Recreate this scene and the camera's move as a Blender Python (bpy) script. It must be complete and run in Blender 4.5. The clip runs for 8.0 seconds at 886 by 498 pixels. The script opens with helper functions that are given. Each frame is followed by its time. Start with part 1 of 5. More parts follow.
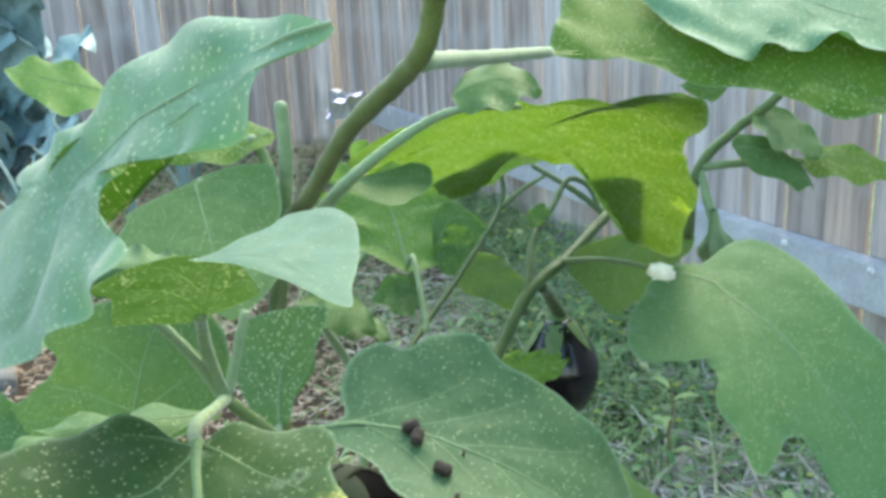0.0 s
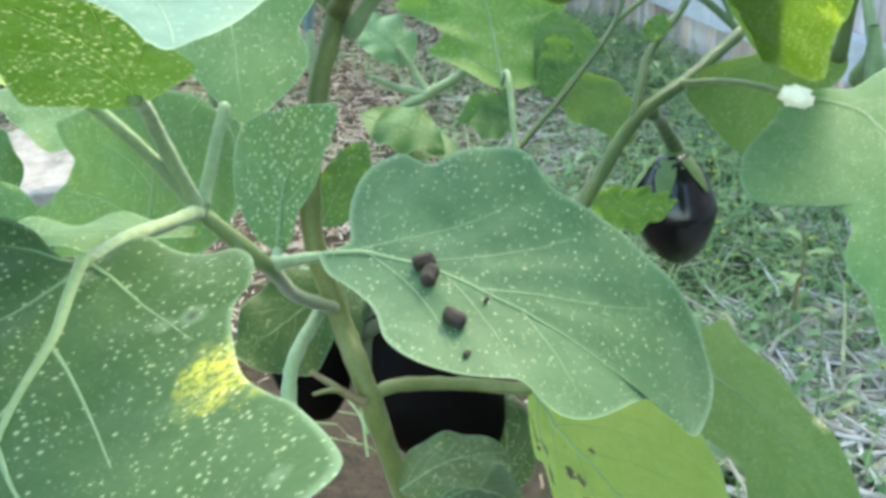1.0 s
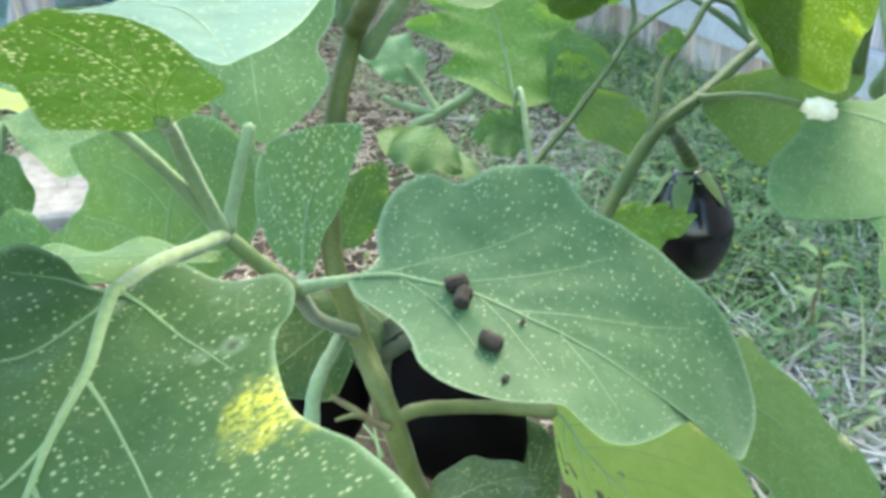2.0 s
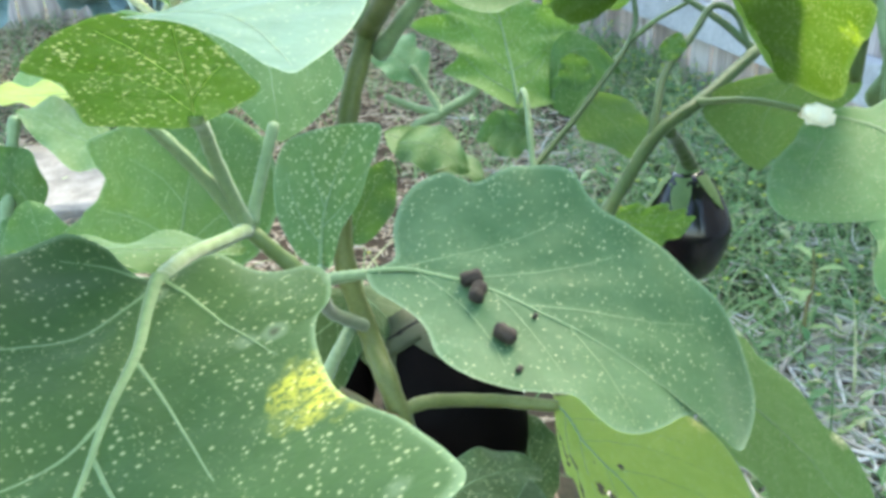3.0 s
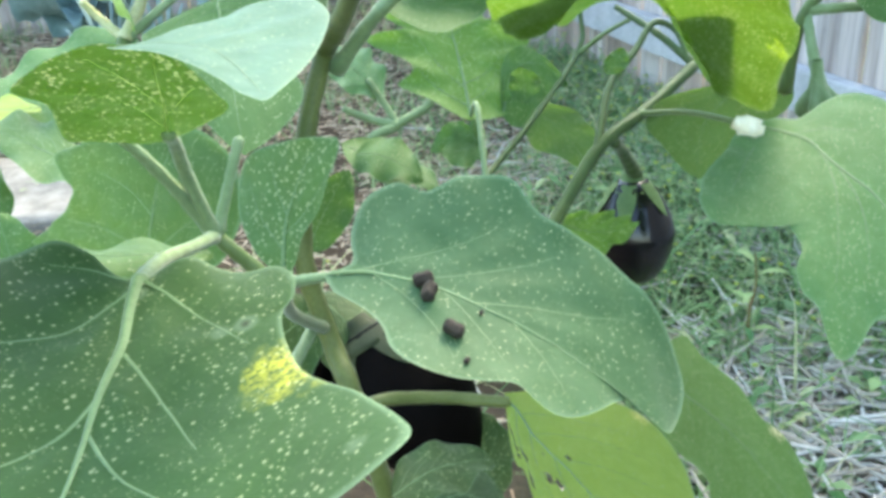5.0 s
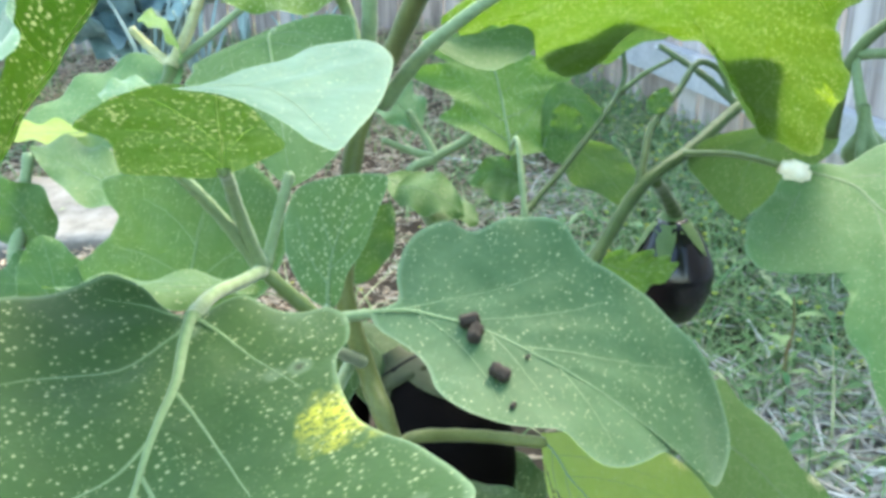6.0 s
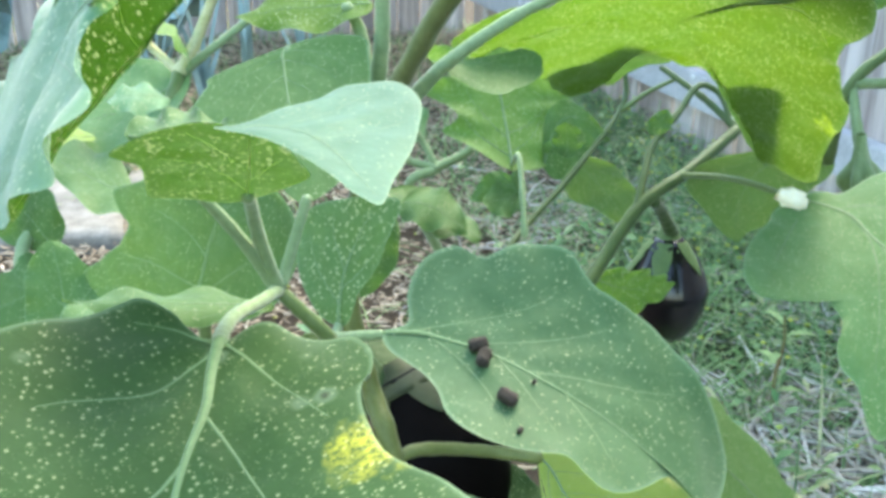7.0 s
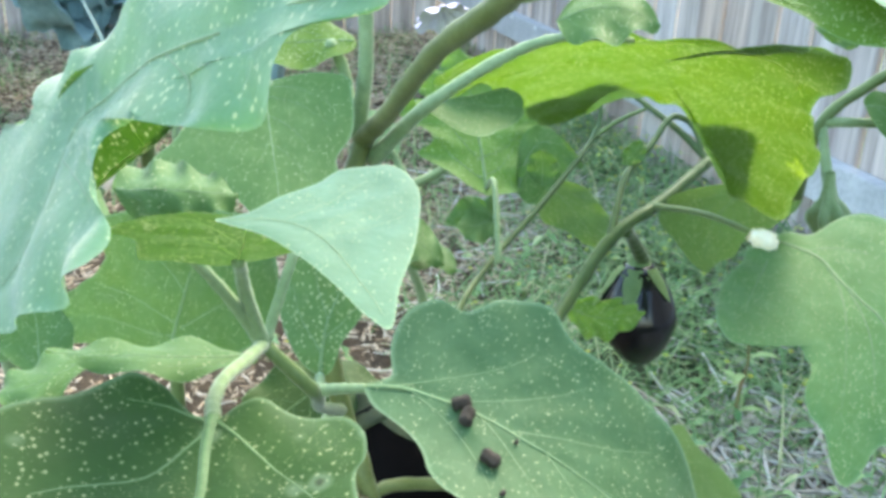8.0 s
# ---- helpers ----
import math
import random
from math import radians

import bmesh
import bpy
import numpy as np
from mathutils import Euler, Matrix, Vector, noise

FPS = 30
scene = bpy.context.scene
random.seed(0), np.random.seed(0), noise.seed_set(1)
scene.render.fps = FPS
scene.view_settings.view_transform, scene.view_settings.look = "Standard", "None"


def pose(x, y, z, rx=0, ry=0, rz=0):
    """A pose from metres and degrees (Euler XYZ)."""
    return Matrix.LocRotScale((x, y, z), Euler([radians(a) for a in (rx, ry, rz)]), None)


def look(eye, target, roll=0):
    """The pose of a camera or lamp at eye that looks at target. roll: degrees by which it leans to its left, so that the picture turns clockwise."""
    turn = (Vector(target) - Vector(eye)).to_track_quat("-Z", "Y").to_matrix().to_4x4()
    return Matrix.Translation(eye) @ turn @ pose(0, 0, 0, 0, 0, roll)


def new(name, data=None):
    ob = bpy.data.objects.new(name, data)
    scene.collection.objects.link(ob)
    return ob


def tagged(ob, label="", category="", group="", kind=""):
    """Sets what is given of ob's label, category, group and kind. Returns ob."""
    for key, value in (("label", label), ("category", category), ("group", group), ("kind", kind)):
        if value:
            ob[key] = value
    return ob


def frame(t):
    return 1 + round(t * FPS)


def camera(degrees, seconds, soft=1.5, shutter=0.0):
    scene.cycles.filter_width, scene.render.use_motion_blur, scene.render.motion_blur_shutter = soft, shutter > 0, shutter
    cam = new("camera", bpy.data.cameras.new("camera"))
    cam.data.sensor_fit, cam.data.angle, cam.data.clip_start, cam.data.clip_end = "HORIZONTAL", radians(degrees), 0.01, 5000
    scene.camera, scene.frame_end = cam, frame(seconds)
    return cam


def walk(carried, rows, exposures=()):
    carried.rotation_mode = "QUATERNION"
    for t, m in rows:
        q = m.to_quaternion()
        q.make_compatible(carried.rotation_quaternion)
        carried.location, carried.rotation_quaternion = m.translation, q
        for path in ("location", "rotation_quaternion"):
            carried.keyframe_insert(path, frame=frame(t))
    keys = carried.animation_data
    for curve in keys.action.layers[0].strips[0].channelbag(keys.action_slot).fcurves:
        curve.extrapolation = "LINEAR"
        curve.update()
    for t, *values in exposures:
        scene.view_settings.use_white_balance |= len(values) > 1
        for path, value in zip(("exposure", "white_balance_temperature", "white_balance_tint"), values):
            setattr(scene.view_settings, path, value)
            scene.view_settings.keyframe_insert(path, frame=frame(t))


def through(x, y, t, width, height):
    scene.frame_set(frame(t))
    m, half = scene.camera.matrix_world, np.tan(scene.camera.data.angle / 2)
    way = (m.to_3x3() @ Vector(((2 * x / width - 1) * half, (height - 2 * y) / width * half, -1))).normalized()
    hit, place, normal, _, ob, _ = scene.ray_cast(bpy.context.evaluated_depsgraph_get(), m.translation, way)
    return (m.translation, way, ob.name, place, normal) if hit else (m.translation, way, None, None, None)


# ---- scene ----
EXPO, SKY, SUN, SUN_SOFT = 2.88, 0.15, 0.85, 25.0
KELVIN, TINT = 7000.0, -1.0
PATH = [
    (0, (0.0000, 0.0000, 0.8000), (-0.0128, 0.9563, 0.5079), -2.61),
    (0.1, (0.0082, 0.0166, 0.7891), (-0.0449, 0.9658, 0.4791), -2.91),
    (0.2, (0.0187, 0.0396, 0.7776), (-0.0544, 0.9732, 0.4267), -3.53),
    (0.3, (0.0227, 0.0614, 0.7569), (-0.0621, 0.9789, 0.3683), -4.70),
    (0.4, (0.0276, 0.0780, 0.7461), (-0.0665, 0.9783, 0.3212), -4.25),
    (0.5, (0.0366, 0.0897, 0.7439), (-0.0666, 0.9776, 0.2955), -4.40),
    (1, (0.0437, 0.1125, 0.7414), (-0.1156, 0.9945, 0.2979), -2.90),
    (1.2, (0.0406, 0.1171, 0.7349), (-0.1252, 1.0016, 0.2989), -3.43),
    (1.5, (0.0314, 0.1203, 0.7377), (-0.1383, 1.0067, 0.3070), -3.35),
    (1.7, (0.0300, 0.1226, 0.7378), (-0.1362, 1.0125, 0.3131), -3.72),
    (2.8, (0.0247, 0.1082, 0.7389), (-0.1279, 0.9989, 0.3107), -3.46),
    (3, (0.0227, 0.1043, 0.7445), (-0.1324, 0.9952, 0.3176), -2.87),
    (3.5, (0.0229, 0.0920, 0.7551), (-0.1144, 0.9854, 0.3274), -1.68),
    (4, (0.0235, 0.0848, 0.7630), (-0.0944, 0.9806, 0.3344), -0.86),
    (4.2, (0.0223, 0.0829, 0.7627), (-0.0931, 0.9792, 0.3346), -0.48),
    (5.3, (0.0329, 0.0687, 0.7564), (-0.0794, 0.9719, 0.3422), -2.67),
    (5.5, (0.0275, 0.0686, 0.7570), (-0.0829, 0.9734, 0.3457), -1.31),
    (5.7, (0.0242, 0.0718, 0.7633), (-0.0997, 0.9770, 0.3567), -1.21),
    (6, (0.0215, 0.0745, 0.7621), (-0.1216, 0.9832, 0.3701), -1.27),
    (6.2, (0.0213, 0.0744, 0.7673), (-0.1264, 0.9854, 0.3822), -1.12),
    (6.5, (0.0223, 0.0671, 0.7712), (-0.1194, 0.9805, 0.3896), -0.71),
    (6.7, (0.0172, 0.0670, 0.7755), (-0.1198, 0.9807, 0.3930), -0.36),
    (7, (0.0124, 0.0650, 0.7781), (-0.1202, 0.9759, 0.3873), 0.60),
    (7.2, (0.0151, 0.0648, 0.7856), (-0.1070, 0.9741, 0.3877), 1.02),
    (7.5, (0.0140, 0.0710, 0.7959), (-0.0907, 0.9829, 0.3991), 1.62),
    (7.7, (0.0079, 0.0740, 0.8007), (-0.0896, 0.9857, 0.4017), 2.23),
    (8, (-0.0001, 0.0711, 0.8087), (-0.0942, 0.9846, 0.4128), 2.70),
]
cam = camera(50.0, 8.0, soft=3.7)
walk(cam, [(t, look(eye, target, roll)) for t, eye, target, roll in PATH], exposures=[(0.0, EXPO - 0.4, KELVIN, TINT), (0.5, EXPO - 0.1, KELVIN, TINT), (1.2, EXPO, KELVIN, TINT), (8.0, EXPO, KELVIN, TINT)])

# ---- world and sun ----
SUN_UP, SUN_ROUND = 48.0, 20.0          # degrees above the horizon, degrees from +y towards +x
world = bpy.data.worlds.new("sky")
scene.world = world
world.use_nodes = True
wn = world.node_tree.nodes
sky = wn.new("ShaderNodeTexSky")
sky.sky_type = "NISHITA"
sky.sun_disc = False
sky.dust_density = 1.6
sky.sun_elevation = radians(SUN_UP)
sky.sun_rotation = radians(SUN_ROUND)
world.node_tree.links.new(sky.outputs[0], wn["Background"].inputs[0])
wn["Background"].inputs[1].default_value = SKY
sun = new("sun", bpy.data.lights.new("sun", "SUN"))
sun.data.energy, sun.data.angle, sun.data.color = SUN, radians(SUN_SOFT), (1.0, 0.93, 0.80)
_sd = Vector((math.sin(radians(SUN_ROUND)) * math.cos(radians(SUN_UP)), math.cos(radians(SUN_ROUND)) * math.cos(radians(SUN_UP)), math.sin(radians(SUN_UP))))
sun.matrix_world = look(_sd * 20, (0, 0, 0))


# ---- material helpers ----
class Mat:
    """A small wrapper that adds and links nodes."""

    def __init__(self, name):
        self.m = bpy.data.materials.new(name)
        self.m.use_nodes = True
        self.t = self.m.node_tree
        self.t.nodes.clear()
        self.out = self.t.nodes.new("ShaderNodeOutputMaterial")

    def add(self, kind, **values):
        n = self.t.nodes.new("ShaderNode" + kind)
        for k, v in values.items():
            if k == "operation":
                n.operation = v
            elif k == "data_type":
                n.data_type = v
            elif k == "feature":
                n.feature = v
            elif k == "uv_map":
                n.uv_map = v
            elif k == "blend_type":
                n.blend_type = v
        return n

    def put(self, socket, value):
        if isinstance(value, bpy.types.NodeSocket):
            self.t.links.new(value, socket)
        else:
            socket.default_value = value

    def math(self, op, a, b=0.0, c=0.0):
        n = self.add("Math", operation=op)
        for s, v in zip(n.inputs, (a, b, c)):
            self.put(s, v)
        return n.outputs[0]

    def mix(self, f, a, b, blend="MIX"):
        n = self.add("Mix", data_type="RGBA", blend_type=blend)
        self.put(n.inputs[0], f)
        self.put(n.inputs[6], a)
        self.put(n.inputs[7], b)
        return n.outputs[2]

    def ramp(self, f, lo, hi, a=0.0, b=1.0):
        n = self.add("MapRange")
        for s, v in zip(n.inputs, (f, lo, hi, a, b)):
            self.put(s, v)
        return n.outputs[0]

    def noise(self, co, scale, detail=3.0, rough=0.5):
        n = self.add("TexNoise")
        self.put(n.inputs["Vector"], co)
        n.inputs["Scale"].default_value, n.inputs["Detail"].default_value, n.inputs["Roughness"].default_value = scale, detail, rough
        return n.outputs[0]

    def voronoi(self, co, scale, feature="F1"):
        n = self.add("TexVoronoi", feature=feature)
        self.put(n.inputs["Vector"], co)
        n.inputs["Scale"].default_value = scale
        return n

    def bump(self, h, strength, distance):
        n = self.add("Bump")
        n.inputs["Strength"].default_value, n.inputs["Distance"].default_value = strength, distance
        self.put(n.inputs["Height"], h)
        return n.outputs[0]

    def coords(self, which="Object"):
        return self.add("TexCoord").outputs[which]

    def chance(self):
        return self.add("ObjectInfo").outputs["Random"]

    def surface(self, colour, rough, normal=None, spec=0.5, metal=0.0, coat=0.0, sheen=0.0):
        n = self.add("BsdfPrincipled")
        self.put(n.inputs["Base Color"], colour)
        self.put(n.inputs["Roughness"], rough)
        n.inputs["Specular IOR Level"].default_value = spec
        n.inputs["Metallic"].default_value = metal
        n.inputs["Coat Weight"].default_value = coat
        n.inputs["Sheen Weight"].default_value = sheen
        n.inputs["Sheen Roughness"].default_value = 0.4
        if normal is not None:
            self.put(n.inputs["Normal"], normal)
        return n

    def done(self, shader):
        self.t.links.new(shader.outputs[0], self.out.inputs[0])
        return self.m


def rgb(r, g, b):
    return (r, g, b, 1.0)


def leaf_material(name, green, pale, glow, thin=0.35, dots=0.0, sun_or_dry=None, holes=0.0, sheen=0.2, dry=None, under=None):
    """A felted aubergine leaf: green skin, fine net of veins, pale feeding marks, light passing through."""
    k = Mat(name)
    blade = k.add("UVMap", uv_map="blade").outputs[0]
    skin = k.add("UVMap", uv_map="skin").outputs[0]
    chance = k.chance()
    broad = k.noise(skin, 22.0, 5.0, 0.6)
    fine = k.noise(skin, 260.0, 4.0, 0.65)
    net = k.voronoi(skin, 170.0, "DISTANCE_TO_EDGE").outputs["Distance"]
    lines = k.math("MULTIPLY", k.ramp(net, 0.0, 0.12, 1.0, 0.0), k.ramp(broad, 0.35, 0.65, 0.2, 1.0))
    col = k.mix(k.ramp(broad, 0.3, 0.7), green, pale)
    col = k.mix(k.math("MULTIPLY", lines, 0.16), col, pale)
    col = k.mix(k.ramp(fine, 0.35, 0.75, 0.0, 0.30), col, rgb(green[0] * 0.6, green[1] * 0.65, green[2] * 0.6))
    mottle = k.noise(skin, 85.0, 4.0, 0.7)
    col = k.mix(k.ramp(mottle, 0.42, 0.66, 0.0, 0.42), col, rgb(green[0] * 0.55, green[1] * 0.66, green[2] * 0.5))
    col = k.mix(k.ramp(mottle, 0.30, 0.44, 0.22, 0.0), col, rgb(pale[0] * 1.25, pale[1] * 1.2, pale[2] * 1.25))
    col = k.mix(k.ramp(chance, 0.0, 1.0, 0.0, 0.25), col, rgb(pale[0] * 0.9, pale[1] * 1.05, pale[2] * 0.6))
    through = k.mix(k.ramp(broad, 0.3, 0.7), glow, rgb(glow[0] * 0.7, glow[1] * 0.85, glow[2] * 0.8))
    through = k.mix(k.math("MULTIPLY", lines, 0.3), through, rgb(glow[0] * 0.5, glow[1] * 0.6, glow[2] * 0.6))
    bare = 0.0
    if under:
        half = k.add("SeparateXYZ")
        k.put(half.inputs[0], blade)
        f = k.ramp(half.outputs[1], 0.46, 0.54, 1.0, 0.0)
        col = k.mix(f, col, k.mix(k.ramp(broad, 0.3, 0.7), under[0], under[1]))
    if dots:
        spot = k.coords()
        v = k.voronoi(spot, 430.0)
        size = k.ramp(v.outputs["Color"], 0.28, 0.74, dots * 0.3, dots * 2.1)
        patch = k.ramp(k.noise(skin, 30.0, 2.0), 0.34, 0.60, 0.72, 1.05)
        mark = k.ramp(k.math("ADD", v.outputs["Distance"], k.math("MULTIPLY", k.math("SUBTRACT", k.noise(spot, 900.0, 2.0), 0.5), 0.22)), k.math("MULTIPLY", k.math("MULTIPLY", size, patch), 0.65), k.math("MULTIPLY", k.math("MULTIPLY", size, patch), 1.4), 1.0, 0.0)
        v2 = k.voronoi(spot, 620.0)
        mark2 = k.math("MULTIPLY", k.ramp(v2.outputs["Distance"], 0.12, 0.26, 0.8, 0.0), k.ramp(k.noise(skin, 55.0, 2.0), 0.45, 0.6, 0.0, 0.7))
        bare = k.math("MAXIMUM", mark, mark2)
        col = k.mix(k.math("MULTIPLY", bare, 0.56), col, rgb(0.42, 0.46, 0.24))
        through = k.mix(k.math("MULTIPLY", bare, 0.8), through, rgb(0.75, 0.85, 0.45))
    # dried patch on the worn and yellow leaves, painted sunlight on the other two
    if sun_or_dry:
        place, r = sun_or_dry
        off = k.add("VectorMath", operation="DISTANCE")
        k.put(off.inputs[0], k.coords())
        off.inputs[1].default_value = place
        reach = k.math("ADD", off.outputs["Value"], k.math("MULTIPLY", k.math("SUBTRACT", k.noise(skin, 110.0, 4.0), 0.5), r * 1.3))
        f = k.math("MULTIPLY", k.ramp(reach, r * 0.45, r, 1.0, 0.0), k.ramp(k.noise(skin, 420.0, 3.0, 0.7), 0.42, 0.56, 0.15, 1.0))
        # without a given tone: yellow of sun shining through, put into the colour
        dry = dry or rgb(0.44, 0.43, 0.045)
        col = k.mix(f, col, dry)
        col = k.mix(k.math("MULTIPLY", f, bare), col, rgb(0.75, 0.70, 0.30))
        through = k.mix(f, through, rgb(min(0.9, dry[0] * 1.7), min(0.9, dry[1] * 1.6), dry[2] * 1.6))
    if holes:
        v3 = k.voronoi(skin, 42.0)
        odd = k.ramp(v3.outputs["Color"], 0.52, 0.56, 0.0, 1.0)
        wob = k.math("ADD", v3.outputs["Distance"], k.math("MULTIPLY", k.math("SUBTRACT", fine, 0.5), 0.08))
        ring = k.math("MULTIPLY", odd, k.ramp(wob, holes, holes * 1.7, 1.0, 0.0))
        core = k.math("MULTIPLY", odd, k.ramp(wob, holes * 0.55, holes * 0.9, 1.0, 0.0))
        col = k.mix(k.math("MULTIPLY", ring, 0.55), col, rgb(0.20, 0.27, 0.16))
        col = k.mix(k.math("MULTIPLY", core, 0.85), col, rgb(0.035, 0.04, 0.025))
    across = k.add("SeparateXYZ")
    k.put(across.inputs[0], blade)
    rim = k.ramp(k.math("ABSOLUTE", k.math("SUBTRACT", across.outputs[1], 0.5)), 0.482, 0.498, 0.0, 0.42)
    col = k.mix(rim, col, rgb(0.28, 0.39, 0.23))
    height = k.math("ADD", k.math("MULTIPLY", lines, -0.35), k.math("MULTIPLY", fine, 0.8))
    nor = k.bump(height, 0.3, 0.0005)
    body = k.surface(col, 0.62, nor, spec=0.22, sheen=sheen)
    back = k.add("BsdfTranslucent")
    k.put(back.inputs[0], through)
    k.put(back.inputs["Normal"], nor)
    m = k.add("MixShader")
    m.inputs[0].default_value = thin
    k.t.links.new(body.outputs[0], m.inputs[1])
    k.t.links.new(back.outputs[0], m.inputs[2])
    return k.done(m)


def plain_material(name, a, b, scale=30.0, rough=0.6, relief=0.001, spec=0.4, coat=0.0, sheen=0.0, vary=0.0, stretch=None):
    """Two colours mixed by noise at two scales, with fine relief."""
    k = Mat(name)
    co = k.coords()
    if stretch:
        mp = k.add("Mapping")
        k.put(mp.inputs[0], co)
        mp.inputs["Scale"].default_value = stretch
        co = mp.outputs[0]
    n1, n2 = k.noise(co, scale, 4.0), k.noise(co, scale * 7, 4.0, 0.6)
    col = k.mix(k.ramp(n1, 0.3, 0.7), a, b)
    col = k.mix(k.ramp(n2, 0.4, 0.75, 0.0, 0.45), col, rgb(a[0] * 0.55, a[1] * 0.55, a[2] * 0.55))
    if vary:
        col = k.mix(k.ramp(k.chance(), 0.0, 1.0, 0.0, vary), col, rgb(b[0] * 0.5, b[1] * 0.5, b[2] * 0.5))
    nor = k.bump(k.math("ADD", n1, n2), 0.5, relief)
    return k.done(k.surface(col, rough, nor, spec=spec, coat=coat, sheen=sheen))


def island_material(name, colours, rough=0.7, thin=0.0):
    """For masses of small pieces: a colour drawn for each island, with mottling along it."""
    k = Mat(name)
    isl = k.add("NewGeometry").outputs["Random Per Island"]
    r = k.add("ValToRGB")
    els = r.color_ramp.elements
    while len(els) < len(colours):
        els.new(0.5)
    for i, c in enumerate(colours):
        els[i].position, els[i].color = i / (len(colours) - 1), c
    k.put(r.inputs[0], isl)
    n = k.noise(k.coords(), 60.0, 3.0)
    col = k.mix(k.ramp(n, 0.3, 0.75, 0.0, 0.5), r.outputs[0], k.mix(0.6, r.outputs[0], rgb(0.02, 0.02, 0.01)))
    body = k.surface(col, rough, spec=0.3)
    if not thin:
        return k.done(body)
    back = k.add("BsdfTranslucent")
    k.put(back.inputs[0], col)
    m = k.add("MixShader")
    m.inputs[0].default_value = thin
    k.t.links.new(body.outputs[0], m.inputs[1])
    k.t.links.new(back.outputs[0], m.inputs[2])
    return k.done(m)


leaf_speckled = leaf_material("leaf_speckled", rgb(0.074, 0.148, 0.046), rgb(0.112, 0.200, 0.070), rgb(0.17, 0.32, 0.035), 0.16, dots=0.18)
leaf_broad = leaf_material("leaf_broad", rgb(0.054, 0.110, 0.050), rgb(0.073, 0.137, 0.066), rgb(0.15, 0.29, 0.05), 0.14, dots=0.12)
# yellow patch near the edge is sun through the blade, painted as colour
leaf_sun_blotched = leaf_material("leaf_sun_blotched", rgb(0.030, 0.074, 0.018), rgb(0.043, 0.094, 0.026), rgb(0.14, 0.28, 0.03), 0.11, dots=0.140, sun_or_dry=((-0.0360, 0.2910, 0.620), 0.0200), holes=0.13)
leaf_felted = leaf_material("leaf_felted", rgb(0.105, 0.215, 0.112), rgb(0.150, 0.285, 0.172), rgb(0.18, 0.36, 0.04), 0.26, dots=0.15, sheen=0.45)
leaf_folded = leaf_material("leaf_folded", rgb(0.058, 0.138, 0.076), rgb(0.098, 0.200, 0.128), rgb(0.10, 0.26, 0.02), 0.16, dots=0.09, sheen=0.2)
leaf_underside = leaf_material("leaf_underside", rgb(0.062, 0.128, 0.022), rgb(0.086, 0.160, 0.034), rgb(0.10, 0.22, 0.018), 0.24, dots=0.17)
leaf_fine = leaf_material("leaf_fine", rgb(0.084, 0.172, 0.066), rgb(0.120, 0.222, 0.096), rgb(0.22, 0.42, 0.06), 0.22, dots=0.13)
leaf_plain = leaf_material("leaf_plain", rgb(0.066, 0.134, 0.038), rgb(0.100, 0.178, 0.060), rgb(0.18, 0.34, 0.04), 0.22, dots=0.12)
# half-dark copy of leaf_plain: shade among the leaves put into its colour
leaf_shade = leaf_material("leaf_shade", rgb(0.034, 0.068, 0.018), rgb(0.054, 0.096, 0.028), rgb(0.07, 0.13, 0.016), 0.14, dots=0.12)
leaf_worn = leaf_material("leaf_worn", rgb(0.085, 0.165, 0.042), rgb(0.130, 0.220, 0.070), rgb(0.22, 0.40, 0.05), 0.25, dots=0.12, sun_or_dry=((0.256, 0.872, 0.193), 0.013), dry=rgb(0.72, 0.64, 0.36), holes=0.05)
leaf_thin = leaf_material("leaf_thin", rgb(0.085, 0.17, 0.018), rgb(0.12, 0.215, 0.03), rgb(0.19, 0.33, 0.012), 0.45, dots=0.17)
# dry here is no dryness: direct sun painted in as a yellow-green rim patch
leaf_sunlit = leaf_material("leaf_sunlit", rgb(0.090, 0.17, 0.018), rgb(0.125, 0.215, 0.03), rgb(0.18, 0.31, 0.012), 0.38, dots=0.16, sun_or_dry=((0.216, 0.8225, 0.587), 0.022), dry=rgb(0.42, 0.56, 0.03))
leaf_fresh = leaf_material("leaf_fresh", rgb(0.10, 0.200, 0.042), rgb(0.15, 0.27, 0.068), rgb(0.27, 0.46, 0.05), 0.38, dots=0.15)
leaf_olive = leaf_material("leaf_olive", rgb(0.100, 0.175, 0.055), rgb(0.140, 0.222, 0.080), rgb(0.20, 0.33, 0.06), 0.36, dots=0.12)
leaf_yellow = leaf_material("leaf_yellow", rgb(0.29, 0.39, 0.075), rgb(0.38, 0.47, 0.11), rgb(0.55, 0.66, 0.08), 0.42, holes=0.05, dots=0.09, sun_or_dry=((0.100, 0.682, 0.336), 0.010), dry=rgb(0.78, 0.66, 0.20))
vein_pale = plain_material("vein_pale", rgb(0.135, 0.220, 0.085), rgb(0.185, 0.278, 0.120), 60.0, 0.6, 0.0003, sheen=0.25)
# vein_pale copy for undersides, the light lost behind the blade put into its colour
vein_lit = island_material("vein_lit", [rgb(0.55, 0.66, 0.30), rgb(0.62, 0.72, 0.38)], 0.6, 0.75)
stem_green = plain_material("stem_green", rgb(0.090, 0.140, 0.036), rgb(0.140, 0.190, 0.062), 45.0, 0.5, 0.0006, sheen=0.25, stretch=(1, 1, 0.25))
stem_main = plain_material("stem_main", rgb(0.105, 0.128, 0.027), rgb(0.165, 0.185, 0.055), 45.0, 0.5, 0.0006, sheen=0.15)
stem_pale = plain_material("stem_pale", rgb(0.175, 0.255, 0.110), rgb(0.255, 0.335, 0.165), 45.0, 0.65, 0.0006, sheen=0.35)
